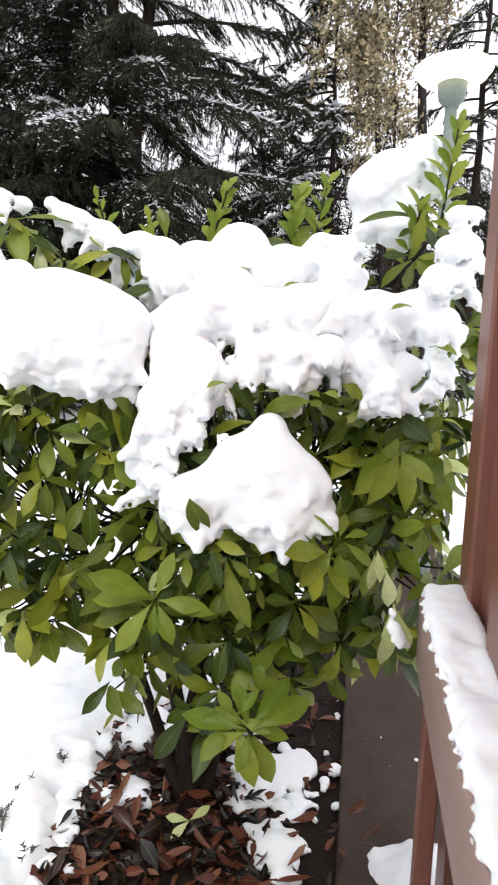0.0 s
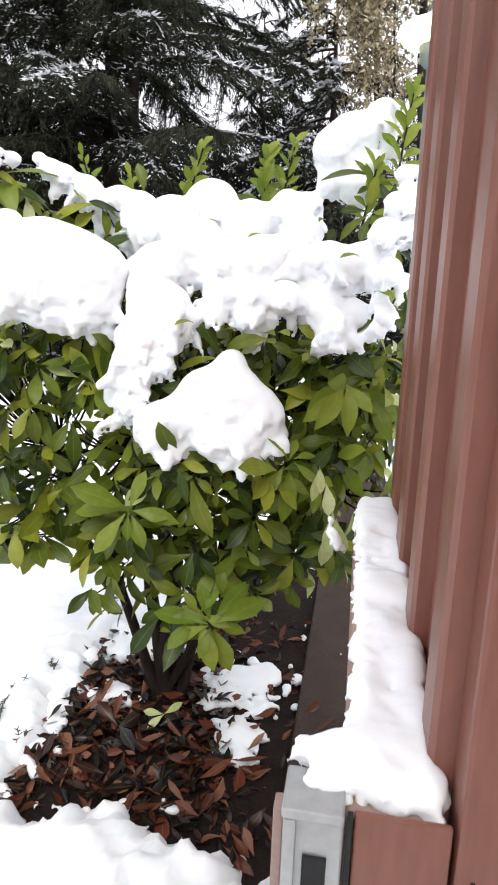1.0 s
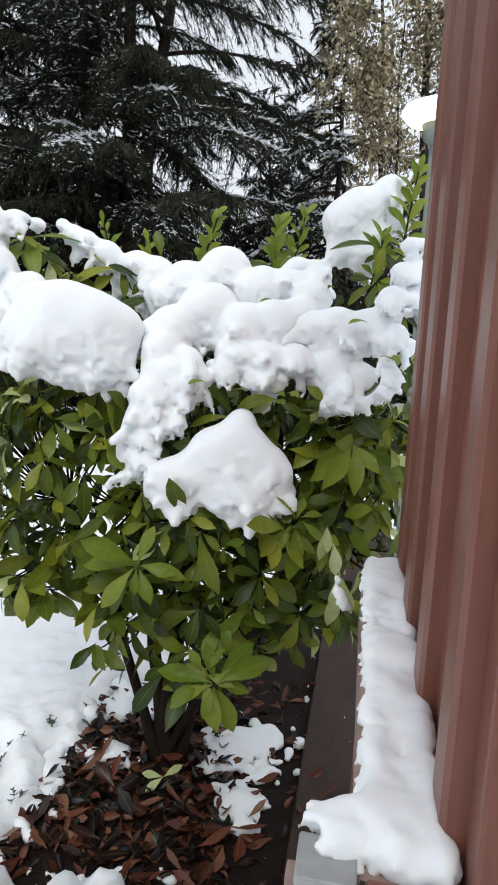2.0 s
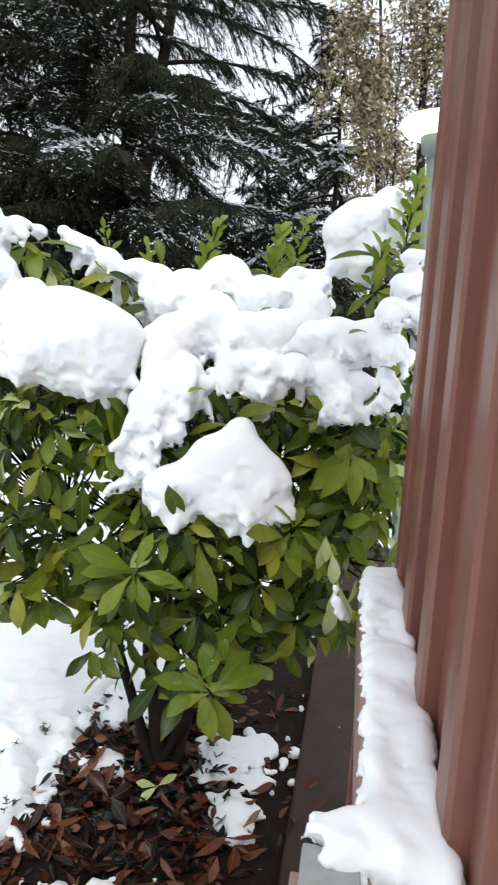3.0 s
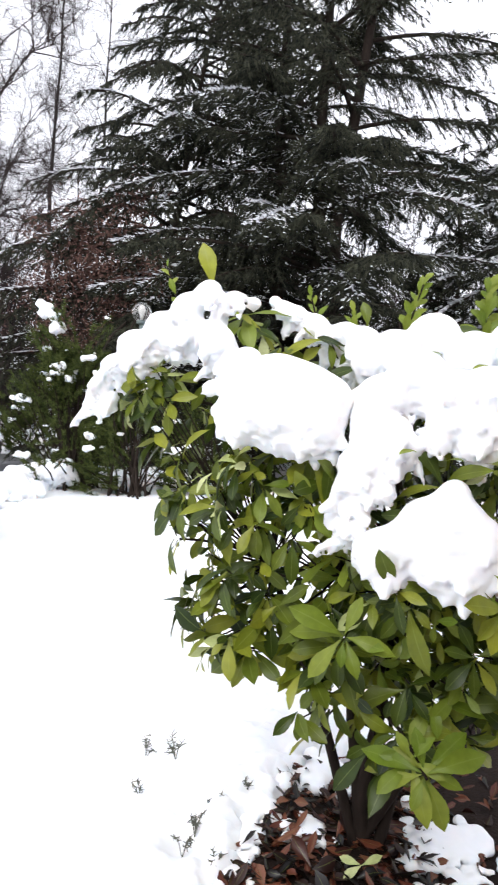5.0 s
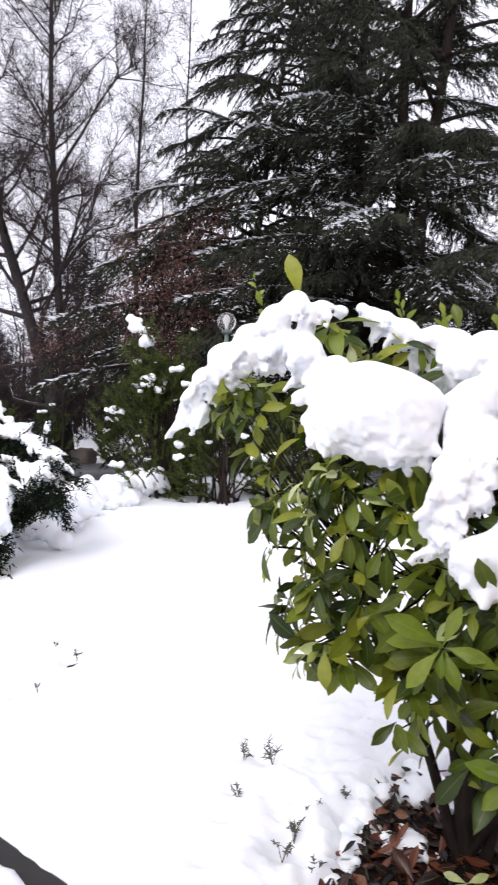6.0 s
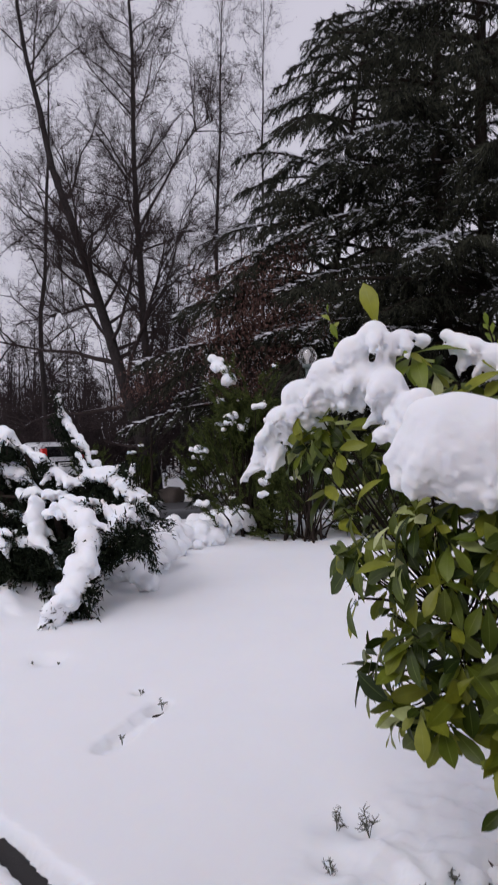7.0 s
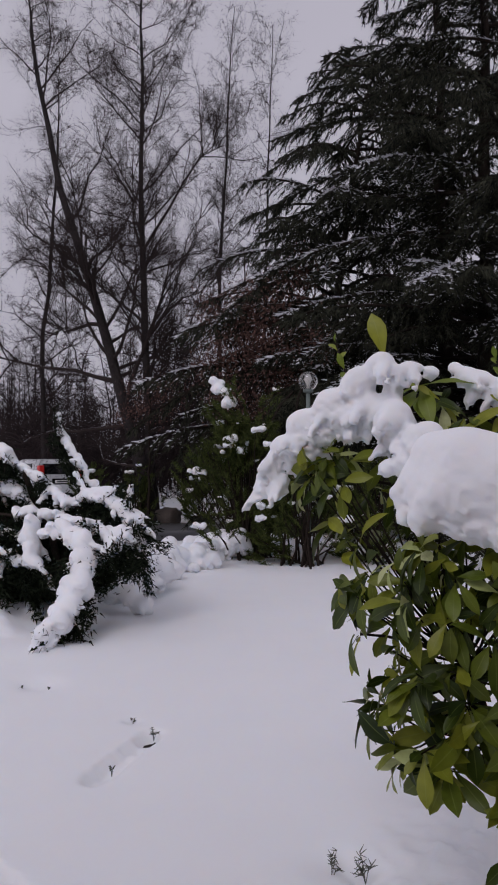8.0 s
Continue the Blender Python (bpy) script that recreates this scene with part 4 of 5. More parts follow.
# dry sprigs that stick out of the snow
SPRIGS = [(-1.11, 2.19, 1.1), (-0.99, 2.24, 1.5), (-1.01, 1.92, 0.9), (-0.745, 1.81, 1.0), (-0.715, 1.93, 0.9), (-0.75, 1.70, 0.8), (-0.63, 2.10, 0.7), (-0.62, 1.67, 0.7), (-2.50, 2.81, 0.7), (-2.73, 2.89, 0.4), (-2.42, 2.37, 0.4), (-3.80, 2.93, 0.4), (-3.62, 3.02, 0.35)]
for x, y, s in SPRIGS:
    sprig = empty("dry_sprig", Matrix.Translation((x, y, 0.0)))
    tagged(sprig, "dark dry heather sprig poking out of the snow", "plant", "sprigs in the snow")
    for _ in range(4):
        w = rng.uniform(0, 6.28)
        tip = Vector((math.cos(w) * 0.045, math.sin(w) * 0.04, rng.uniform(0.02, 0.085))) * s * 0.85
        tw = Soup().tube([(0, 0, -0.03), tip * 0.5 + Vector((0, 0, 0.01)), tip], [0.002, 0.0017, 0.001], 4)
        for _ in range(9):
            q = tip * rng.uniform(0.4, 1.0)
            d = Vector((rng.gauss(0, 1), rng.gauss(0, 1), rng.gauss(0.4, 0.6))).normalized() * 0.022 * s
            tw.tube([q, q + d], [0.0026, 0.001], 4)
        part("twig", tw.mesh("twig"), SPRIG, sprig)

# clods of snow pushed up along the lawn's edge
rng = random.Random(8)
blobs = []
for _ in range(330):
    u = rng.random()
    x, y = -5.15 - 0.60 * min(1.0, u * 2.2) - 0.1 * u + rng.gauss(0, 0.20), 5.3 + 3.7 * u
    r = rng.choice((0.06, 0.08, 0.11, 0.16)) * rng.uniform(0.8, 1.2)
    blobs.append((x, y, 0.05 + r * rng.uniform(0.3, 1.6) + 0.06 * rng.random(), r))
blobs += [(-4.78, 5.0, 0.30, 0.15), (-4.62, 5.02, 0.22, 0.14), (-4.95, 5.15, 0.22, 0.15), (-4.48, 5.05, 0.12, 0.14), (-5.1, 5.3, 0.15, 0.14)]
snow_mass("snow_bank", "bank of broken snow clods along the lawn's edge", blobs, 0.025, 0.036, 0.022, 0.06)


# ---- conifers and bare trees ----
def blades(root, way, length, width, nrg):
    """Thin needle blades as loose triangles: arrays of roots, ways, lengths, widths."""
    way = way / np.linalg.norm(way, axis=1, keepdims=True)
    side = np.cross(way, nrg.normal(size=way.shape))
    side /= np.linalg.norm(side, axis=1, keepdims=True) + 1e-9
    w = (side * width[:, None]) if np.ndim(width) else side * width
    return np.stack([root - w, root + w, root + way * length[:, None]], 1)


def limb_path(base, az, length, rise, droop, nrg, n=9):
    """A limb that rises from the trunk, levels and droops at its end."""
    u = np.linspace(0, 1, n)
    out = np.array([math.cos(az), math.sin(az), 0.0])
    bend = np.cumsum(nrg.normal(0, 0.03, n)) * length * 0.3
    side = np.array([-out[1], out[0], 0])
    return base + u[:, None] * length * out + side * (bend * u)[:, None] + np.array([0, 0, 1.0]) * (rise * u - droop * u ** 2.2)[:, None] * length


def conifer(name, label, at, height, reach, limbs, nrg, low=0.06, droop=0.35, rise=0.25, stems=((0, 0, 0, 0),), density=1.0, snowy=0.35, sag=0.45, lean=0.0, extra=(), top_power=0.75, tuft=1.0, split=False, fine=24, flake=1.0):
    """Cedar or fir: trunk, limbs, sprays of needles, and snow along the upper sides."""
    thing = empty(name, Matrix.Translation(at))
    tagged(thing, label, "tree")
    r0 = 0.011 * height + 0.02
    for sx, sy, tx, ty in stems:
        pts = [Vector((sx + (tx + lean) * u * u, sy + ty * u * u, height * u - 0.1)) + Vector((nrg.normal(0, 0.05), nrg.normal(0, 0.05), 0)) for u in np.linspace(0, 1, 9)]
        part("trunk", Soup().tube(pts, [r0 * (1.05 - 0.95 * u) for u in np.linspace(0, 1, 9)], 9).mesh("trunk"), BARK, thing)
    wood, crown, white = Soup(), [], []
    specs = []
    for i in range(limbs):
        u = low + (0.97 - low) * (i + nrg.random()) / limbs
        ln = reach * ((1 - u) ** top_power) * nrg.uniform(0.7, 1.12) + 0.25
        sx, sy, tx, ty = stems[i % len(stems)]
        specs.append((np.array([sx + (tx + lean) * u * u, sy + ty * u * u, height * u]), nrg.uniform(0, 2 * math.pi), ln, rise * nrg.uniform(0.5, 1.4), droop * nrg.uniform(0.7, 1.3), nrg.random() < snowy))
    for b, az, ln, ri, dr, sn in extra:
        specs.append((np.array(b, float), az, ln, ri, dr, sn))
    for b, az, ln, ri, dr, sn in specs:
        path = limb_path(b, az, ln, ri, dr, nrg)
        if split:
            part("limb", Soup().tube([tuple(p) for p in path], [0.012 + 0.011 * ln * (1 - k / 8.5) for k in range(9)], 5).mesh("limb"), BARK, thing)
        else:
            wood.tube([tuple(p) for p in path], [0.012 + 0.011 * ln * (1 - k / 8.5) for k in range(9)], 5)
        count = max(6, int(13 * ln * density))
        u = nrg.uniform(0.18, 1.0, count)
        root = np.stack([np.interp(u, np.linspace(0, 1, 9), path[:, k]) for k in range(3)], 1)
        out = np.array([math.cos(az), math.sin(az), 0.0])
        side = np.array([-out[1], out[0], 0.0])
        sgn = nrg.choice([-1.0, 1.0], count)
        tl = (0.28 + 0.30 * ln * (1 - u) ** 0.7) * nrg.uniform(0.6, 1.2, count) * 0.8
        tw = out * nrg.uniform(0.35, 0.9, count)[:, None] + side * (sgn * nrg.uniform(0.3, 1.0, count))[:, None] + np.array([0, 0, 1.0]) * nrg.uniform(-0.55, 0.02, count)[:, None]
        tw /= np.linalg.norm(tw, axis=1, keepdims=True)
        crown.append(blades(root, tw + [0, 0, -0.1], tl, 0.012, nrg))
        per = fine
        s = nrg.uniform(0.05, 1.0, (count, per))
        br = root[:, None] + tw[:, None] * (tl[:, None] * s)[..., None] + np.array([0, 0, -1.0]) * (sag * tl[:, None] * s ** 2)[..., None] * 0.5
        bw = tw[:, None] * 0.7 + nrg.normal(0, 0.42, (count, per, 3)) + np.array([0, 0, -sag])
        bl = nrg.uniform(0.08, 0.20, (count, per)) * tuft
        crown.append(blades(br.reshape(-1, 3), bw.reshape(-1, 3), bl.ravel(), (0.0145 if fine < 30 else 0.0105) * tuft, nrg))
        if sn:
            per = 7 if sn == 2 else 4
            s = nrg.uniform(0.0, 1.0, (count, per))
            sr = root[:, None] + tw[:, None] * (tl[:, None] * s)[..., None] + np.array([0, 0, -1.0]) * (sag * tl[:, None] * s ** 2)[..., None] * 0.5 + [0, 0, 0.03]
            sw = tw[:, None] + nrg.normal(0, 0.35, (count, per, 3)) * [1, 1, 0.4]
            white.append(blades(sr.reshape(-1, 3), sw.reshape(-1, 3), nrg.uniform(0.05, 0.13, count * per), flake * nrg.uniform(0.007, 0.018, count * per), nrg))
            us = nrg.uniform(0.2, 1.0, count)
            top = np.stack([np.interp(us, np.linspace(0, 1, 9), path[:, q]) for q in range(3)], 1) + [0, 0, 0.035]
            white.append(blades(top, out + nrg.normal(0, 0.3, (count, 3)) * [1, 1, 0.3], nrg.uniform(0.08, 0.22, count), flake * nrg.uniform(0.012, 0.028, count), nrg))
    if wood.v:
        part("branchwork", wood.mesh("branchwork"), BARK, thing, kind="stuff")
    part("crown", tri_mesh("crown", np.concatenate(crown)), NEEDLE, thing, smooth=False, kind="stuff")
    if white:
        part("snow", tri_mesh("snow", np.concatenate(white)), SNOW_FAR, thing, "snow on the limbs", smooth=False, kind="stuff")
    return thing


def bare_tree(name, label, at, trunk, r0, limbs, nrg, reach=3.0, mats=(BARK_BIRCH, TWIG), twigs=8, up=0.9, low=0.3, explicit=(), fine=1.0, snow=True, split=False):
    """A leafless tree: trunk along given points, rising limbs, forked boughs and fine hanging twigs."""
    thing = empty(name, Matrix.Translation(at))
    tagged(thing, label, "tree")
    pts = np.array(trunk, float)
    t = np.linspace(0, 1, len(pts))
    tt = np.linspace(0, 1, 14)
    tr = np.stack([np.interp(tt, t, pts[:, k]) for k in range(3)], 1) + nrg.normal(0, 0.03, (14, 3)) * [1, 1, 0]
    part("trunk", Soup().tube([tuple(p) for p in tr], [max(0.012, r0 * (1 - 0.93 * u)) for u in tt], 9).mesh("trunk"), mats[0], thing)
    wood, fringe, white = Soup(), [], []

    def bough(base, way, ln, r, level, arch=0.25):
        n = 6
        u = np.linspace(0, 1, n)
        way = way / np.linalg.norm(way)
        wob = np.cumsum(nrg.normal(0, 0.075, (n, 3)), 0) * ln * u[:, None]
        path = base + u[:, None] * way * ln + wob + np.array([0, 0, 1.0]) * ((arch * ln * u ** 2) if level == 0 else -0.06 * ln * u ** 2)[:, None]
        if split and level == 0:
            part("bough", Soup().tube([tuple(p) for p in path], [max(0.004, r * (1 - 0.8 * k)) for k in u], 6).mesh("bough"), mats[1], thing)
        else:
            wood.tube([tuple(p) for p in path], [max(0.0035, r * (1 - 0.85 * k)) for k in u], 5 if level == 0 else 3)
        if snow and level == 0 and way[2] < 0.75:
            for p, q, k in zip(path, path[1:], u):
                off = np.array([0, 0, r * (1 - 0.8 * k) + 0.004])
                w = np.cross(q - p, [0, 0, 1.0])
                w = w / (np.linalg.norm(w) + 1e-9) * max(0.008, r * 0.55 * (1 - 0.7 * k))
                white.append([p + off - w, p + off + w, q + off])
        if level < 2:
            for _ in range(int((7, 4)[level] * (0.6 + ln / 3))):
                k = nrg.uniform(0.2, 1.0)
                b = np.array([np.interp(k, u, path[:, c]) for c in range(3)])
                d = way * 0.8 + nrg.normal(0, 0.52, 3) + np.array([0, 0, 0.2])
                bough(b, d, ln * nrg.uniform(0.25, 0.52), max(0.004, r * 0.42), level + 1)
        count = int(twigs * ln * fine * (0.25, 0.9, 2.2)[level])
        if count:
            k = nrg.uniform(0.25, 1.0, count)
            b = np.stack([np.interp(k, u, path[:, c]) for c in range(3)], 1)
            d = way * 0.6 + nrg.normal(0, 0.6, (count, 3)) + np.array([0, 0, 0.05])
            fringe.append(blades(b, d, nrg.uniform(0.2, 0.6, count), 0.0045, nrg))
            tip = fringe[-1][:, 2]
            fringe.append(blades(tip - (tip - b) * nrg.uniform(0, 0.5, (count, 1)), d + nrg.normal(0, 0.6, (count, 3)) + [0, 0, -0.4], nrg.uniform(0.15, 0.4, count), 0.0040, nrg))

    height = pts[-1][2]
    for _ in range(limbs):
        k = nrg.uniform(low, 0.98)
        b = np.array([np.interp(k, tt, tr[:, c]) for c in range(3)])
        az = nrg.uniform(0, 2 * math.pi)
        d = np.array([math.cos(az), math.sin(az), up * nrg.uniform(0.5, 1.5)])
        bough(b, d, reach * (1.08 - k) ** 0.45 * nrg.uniform(0.6, 1.1), r0 * 0.33 * (1.15 - k), 0)
    for k, d, ln, r in explicit:
        b = np.array([np.interp(k, tt, tr[:, c]) for c in range(3)])
        bough(b, np.array(d, float), ln, r, 0, 0.06)
    part("branchwork", wood.mesh("branchwork"), mats[1], thing, kind="stuff")
    part("twigwork", tri_mesh("twigwork", np.concatenate(fringe)), mats[1], thing, smooth=False, kind="stuff")
    if white:
        part("snow", tri_mesh("snow", np.array(white)), SNOW_FAR, thing, "thin snow on the boughs", smooth=False, kind="stuff")
    return thing


nrg = np.random.default_rng(7)
ARCH2 = [((0, 0, 5.6), -1.9, 3.6, 0.12, 0.3, 2), ((0, 0, 7.2), -2.4, 3.4, 0.15, 0.35, 2), ((0, 0, 4.4), -1.2, 3.4, 0.1, 0.3, 2), ((0, 0, 8.8), -2.0, 2.6, 0.15, 0.3, 2)]
ARCH = [((0.0, 0.0, 6.7), math.pi + 0.50, 4.8, 0.12, 0.30, 2), ((0.0, 0.0, 7.8), -1.9, 4.0, 0.05, 0.25, 2), ((0.0, 0.0, 5.6), -1.6, 4.2, 0.05, 0.28, 2), ((0.0, 0.0, 5.2), math.pi + 0.75, 4.2, 0.02, 0.35, True), ((0.0, 0.0, 4.6), -1.2, 3.6, 0.02, 0.3, True), ((0, 0, 7.6), math.pi + 0.3, 4.0, 0.15, 0.25, True),
        ((0, 0, 9.2), 0.1, 5.0, 0.10, 0.10, True), ((0, 0, 6.6), -0.5, 4.4, 0.06, 0.3, True)]
conifer("cedar_tree", "tall dark cedar with several stems, snow on its limbs", (-2.5, 14.0, -0.15), 17.0, 5.4, 132, nrg, 0.12, 0.28, 0.14, ((0, 0, 0.1, 0), (-0.9, 0.4, -0.3, 0.5), (0.2, 0.2, 1.9, 0.3)), 1.4, 0.36, 0.65, 0.0, ARCH, 0.45, split=True, fine=36)
conifer("cedar_tree", "broad dark cedar with drooping layered limbs dusted with snow", (-6.6, 14.8, -0.15), 12.8, 5.3, 108, nrg, 0.16, 0.40, 0.20, ((0, 0, 1.6, 0),), 0.95, 0.42, 0.95, 0.0, ARCH2, 0.52, split=True, fine=34)
conifer("fir_tree", "dark fir carrying bright snow on its drooping limbs", (2.4, 16.2, -0.15), 10.6, 3.8, 90, nrg, 0.06, 0.38, 0.15, ((0, 0, 0, 0),), 1.2, 0.9, 0.6, flake=2.6)
conifer("fir_tree", "dark fir carrying bright snow on its drooping limbs", (0.9, 21.0, -0.15), 10.5, 4.0, 80, nrg, 0.04, 0.35, 0.15, ((0, 0, 0, 0),), 1.2, 0.6, 0.6, flake=1.7)
conifer("fir_tree", "dark shaded fir behind the cedars", (-4.6, 20.0, -0.15), 9.5, 4.6, 80, nrg, 0.03, 0.3, 0.15, ((0, 0, 0, 0),), 1.2, 0.3, 0.5)
conifer("fir_tree", "dark shaded fir behind the cedars", (-9.2, 21.0, -0.15), 9.0, 3.8, 80, nrg, 0.03, 0.3, 0.15, ((0, 0, 0, 0),), 1.1, 0.2, 0.5)
conifer("fir_tree", "dark tall fir beyond the birch", (7.4, 20.0, -0.15), 15.0, 4.0, 75, nrg, 0.05, 0.3, 0.15, ((0, 0, 0, 0),), 0.9, 0.5, 0.5)
for x, y, h in ((-1.4, 11.8, 4.2), (1.6, 12.4, 3.6), (-3.8, 12.6, 4.6), (-6.2, 13.0, 4.2), (0.2, 15.5, 5.0), (3.6, 14.0, 4.0)):
    conifer("yew_tree", "low dark evergreen under the cedars", (x, y, -0.15), h, 2.4, 36, nrg, 0.05, 0.2, 0.2, ((0, 0, 0, 0),), 1.3, 0.25, 0.5)

LEFT = [(0.34, (-0.95, -0.2, 0.22), 4.6, 0.085), (0.42, (-1.0, 0.1, 0.35), 4.2, 0.075), (0.28, (-1.0, -0.3, 0.10), 4.4, 0.07), (0.50, (-1.0, 0.0, 0.5), 3.6, 0.06), (0.22, (-0.9, 0.2, 0.05), 3.8, 0.05), (0.30, (0.5, -0.2, 0.9), 5.0, 0.07)]
bare_tree("birch_tree", "leaning leafless birch with thin snow on its boughs", (-12.5, 15.0, -0.25), ((0, 0, 0), (-0.25, 0, 1.2), (-1.9, 0, 5.9), (-4.0, 0, 11.0), (-5.5, 0, 16.5), (-5.9, 0, 19.5)), 0.26, 36, nrg, 3.9, explicit=LEFT, low=0.32, split=True, twigs=13)
RIGHT = [(0.42, (-0.8, 0.1, 0.75), 4.0, 0.06), (0.52, (0.9, 0.0, 0.9), 4.2, 0.055), (0.48, (-0.9, 0.0, 0.35), 3.0, 0.04), (0.33, (1.0, -0.2, 0.55), 3.0, 0.06), (0.40, (0.9, 0.1, 0.7), 3.4, 0.055), (0.27, (0.9, -0.3, 0.05), 2.6, 0.06)]
bare_tree("birch_tree", "straight leafless birch with a grey-white trunk", (-12.9, 15.6, -0.25), ((0, 0, 0), (-0.1, 0, 1.2), (-0.45, 0, 6.0), (-0.60, 0, 10.7), (-0.62, 0, 15.5), (-0.60, 0, 19.6)), 0.19, 42, nrg, 3.8, explicit=RIGHT, low=0.32, up=0.95, split=True, twigs=14)
bare_tree("birch_tree", "slim pale leafless birch standing farther off", (-13.6, 20.5, -0.25), ((0, 0, 0), (0.0, 0, 10.0), (0.7, 0, 20.0)), 0.12, 34, nrg, 2.8, low=0.3, up=1.3, twigs=7)
bare_tree("birch_tree", "slim pale leafless birch standing farther off", (-12.2, 21.5, -0.25), ((0, 0, 0), (0.1, 0, 10.0), (0.5, 0, 19.5)), 0.10, 30, nrg, 2.6, low=0.3, up=1.3, twigs=7)
bare_tree("birch_tree", "leafless tree at the wood's edge", (-19.5, 17.0, -0.25), ((0, 0, 0), (-0.3, 0, 6.0), (0.5, 0, 13.0), (0.6, 0, 18.0)), 0.13, 26, nrg, 3.4, low=0.2, up=0.9)
bare_tree("birch_tree", "birch with a pale trunk beside the lit lamp", (3.75, 12.2, -0.15), ((0, 0, 0), (-0.25, 0, 5.0), (-0.65, 0, 9.5), (-0.8, 0, 13.0)), 0.13, 14, nrg, 1.8, low=0.4, up=1.2)
bare_tree("birch_tree", "birch with a pale trunk beside the lit lamp", (3.2, 13.0, -0.15), ((0, 0, 0), (-0.4, 0, 6.0), (-0.9, 0, 12.0)), 0.09, 10, nrg, 1.6, low=0.4, up=1.2)


def leafy_tree(name, label, at, height, crown_at, crown_r, leaves, mat, nrg, size=0.05):
    """A small tree that keeps its withered leaves."""
    thing = bare_tree(name, label, at, ((0, 0, 0), (0.1, 0, height * 0.5), (0, 0, height)), 0.05, 15, nrg, 1.9, (BARK, TWIG), 6, 0.5, 0.25, fine=0.7, snow=False)
    c = np.array(crown_at)
    lobes = c + nrg.normal(0, 0.5, (30, 3)) * crown_r
    p = lobes[nrg.integers(0, 30, leaves)] + nrg.normal(0, 0.16, (leaves, 3)) * crown_r
    part("foliage", tri_mesh("foliage", blades(p, nrg.normal(0, 0.7, (leaves, 3)) + [0, 0, -0.6], nrg.uniform(0.7, 1.5, leaves) * size, size * 0.36, nrg)), mat, thing, smooth=False, kind="stuff")
    return thing


leafy_tree("russet_tree", "small tree hung with withered russet leaves", (-7.4, 12.0, -0.2), 6.6, (0.15, 0.0, 4.7), (1.5, 1.0, 1.9), 9000, RUSSET, nrg, 0.06)
leafy_tree("russet_tree", "low bush hung with withered russet leaves", (-12.0, 14.2, -0.2), 5.0, (0.0, 0.0, 3.8), (1.2, 0.8, 0.9), 1600, RUSSET, nrg, 0.06)
leafy_tree("ochre_tree", "young tree with pale ochre leaves", (2.75, 12.0, -0.15), 9.5, (0.0, 0.0, 6.9), (0.95, 0.7, 2.3), 7000, OCHRE, nrg, 0.085)

# far woods: countless stems and twigs
wood, fringe = Soup(), []
for i in range(420):
    x, y = nrg.uniform(-52, 22), nrg.uniform(25, 40)
    h = nrg.uniform(4.0, 9.5) + (2.0 if y > 32 else 0)
    wood.tube([(x, y, -0.4), (x + nrg.normal(0, 0.3), y, h * 0.5), (x + nrg.normal(0, 0.7), y, h)], [nrg.uniform(0.04, 0.11), 0.05, 0.012], 4)
    n = 95
    u = nrg.uniform(0.08, 1.0, n)
    root = np.stack([np.full(n, x), np.full(n, y), u * h], 1)
    az = nrg.uniform(0, 6.28, n)
    d = np.stack([np.cos(az), np.sin(az), nrg.uniform(0.0, 1.2, n)], 1)
    ln = nrg.uniform(0.5, 2.2, n) * (1.15 - u)
    b1 = blades(root, d, ln, 0.022, nrg)
    tips = root[:, None] + (b1[:, 2] - root)[:, None] * nrg.uniform(0.2, 1.0, (n, 4))[..., None]
    fringe += [b1, blades(tips.reshape(-1, 3), np.repeat(d, 4, 0) + nrg.normal(0, 0.7, (4 * n, 3)), nrg.uniform(0.3, 0.9, 4 * n), 0.016, nrg)]
for i in range(150):
    x, y = nrg.uniform(-42, -8), nrg.uniform(17.5, 25)
    h = nrg.uniform(1.2, 3.6)
    wood.tube([(x, y, -0.4), (x + nrg.normal(0, 0.2), y, h)], [0.03, 0.008], 4)
    n = 130
    u = nrg.uniform(0.0, 1.0, n)
    root = np.stack([np.full(n, x) + nrg.normal(0, 0.3, n), np.full(n, y), u * h], 1)
    d = np.stack([nrg.normal(0, 1, n), nrg.normal(0, 1, n), nrg.uniform(0.1, 1.6, n)], 1)
    fringe.append(blades(root, d, nrg.uniform(0.4, 1.3, n), 0.016, nrg))
woods = empty("far_woods")
tagged(woods, "dense dark leafless woodland in the distance", "woods", kind="stuff")
part("stemwork", wood.mesh("stemwork"), WOODS, woods, kind="stuff")
part("twigwork", tri_mesh("twigwork", np.concatenate(fringe)), WOODS, woods, smooth=False, kind="stuff")


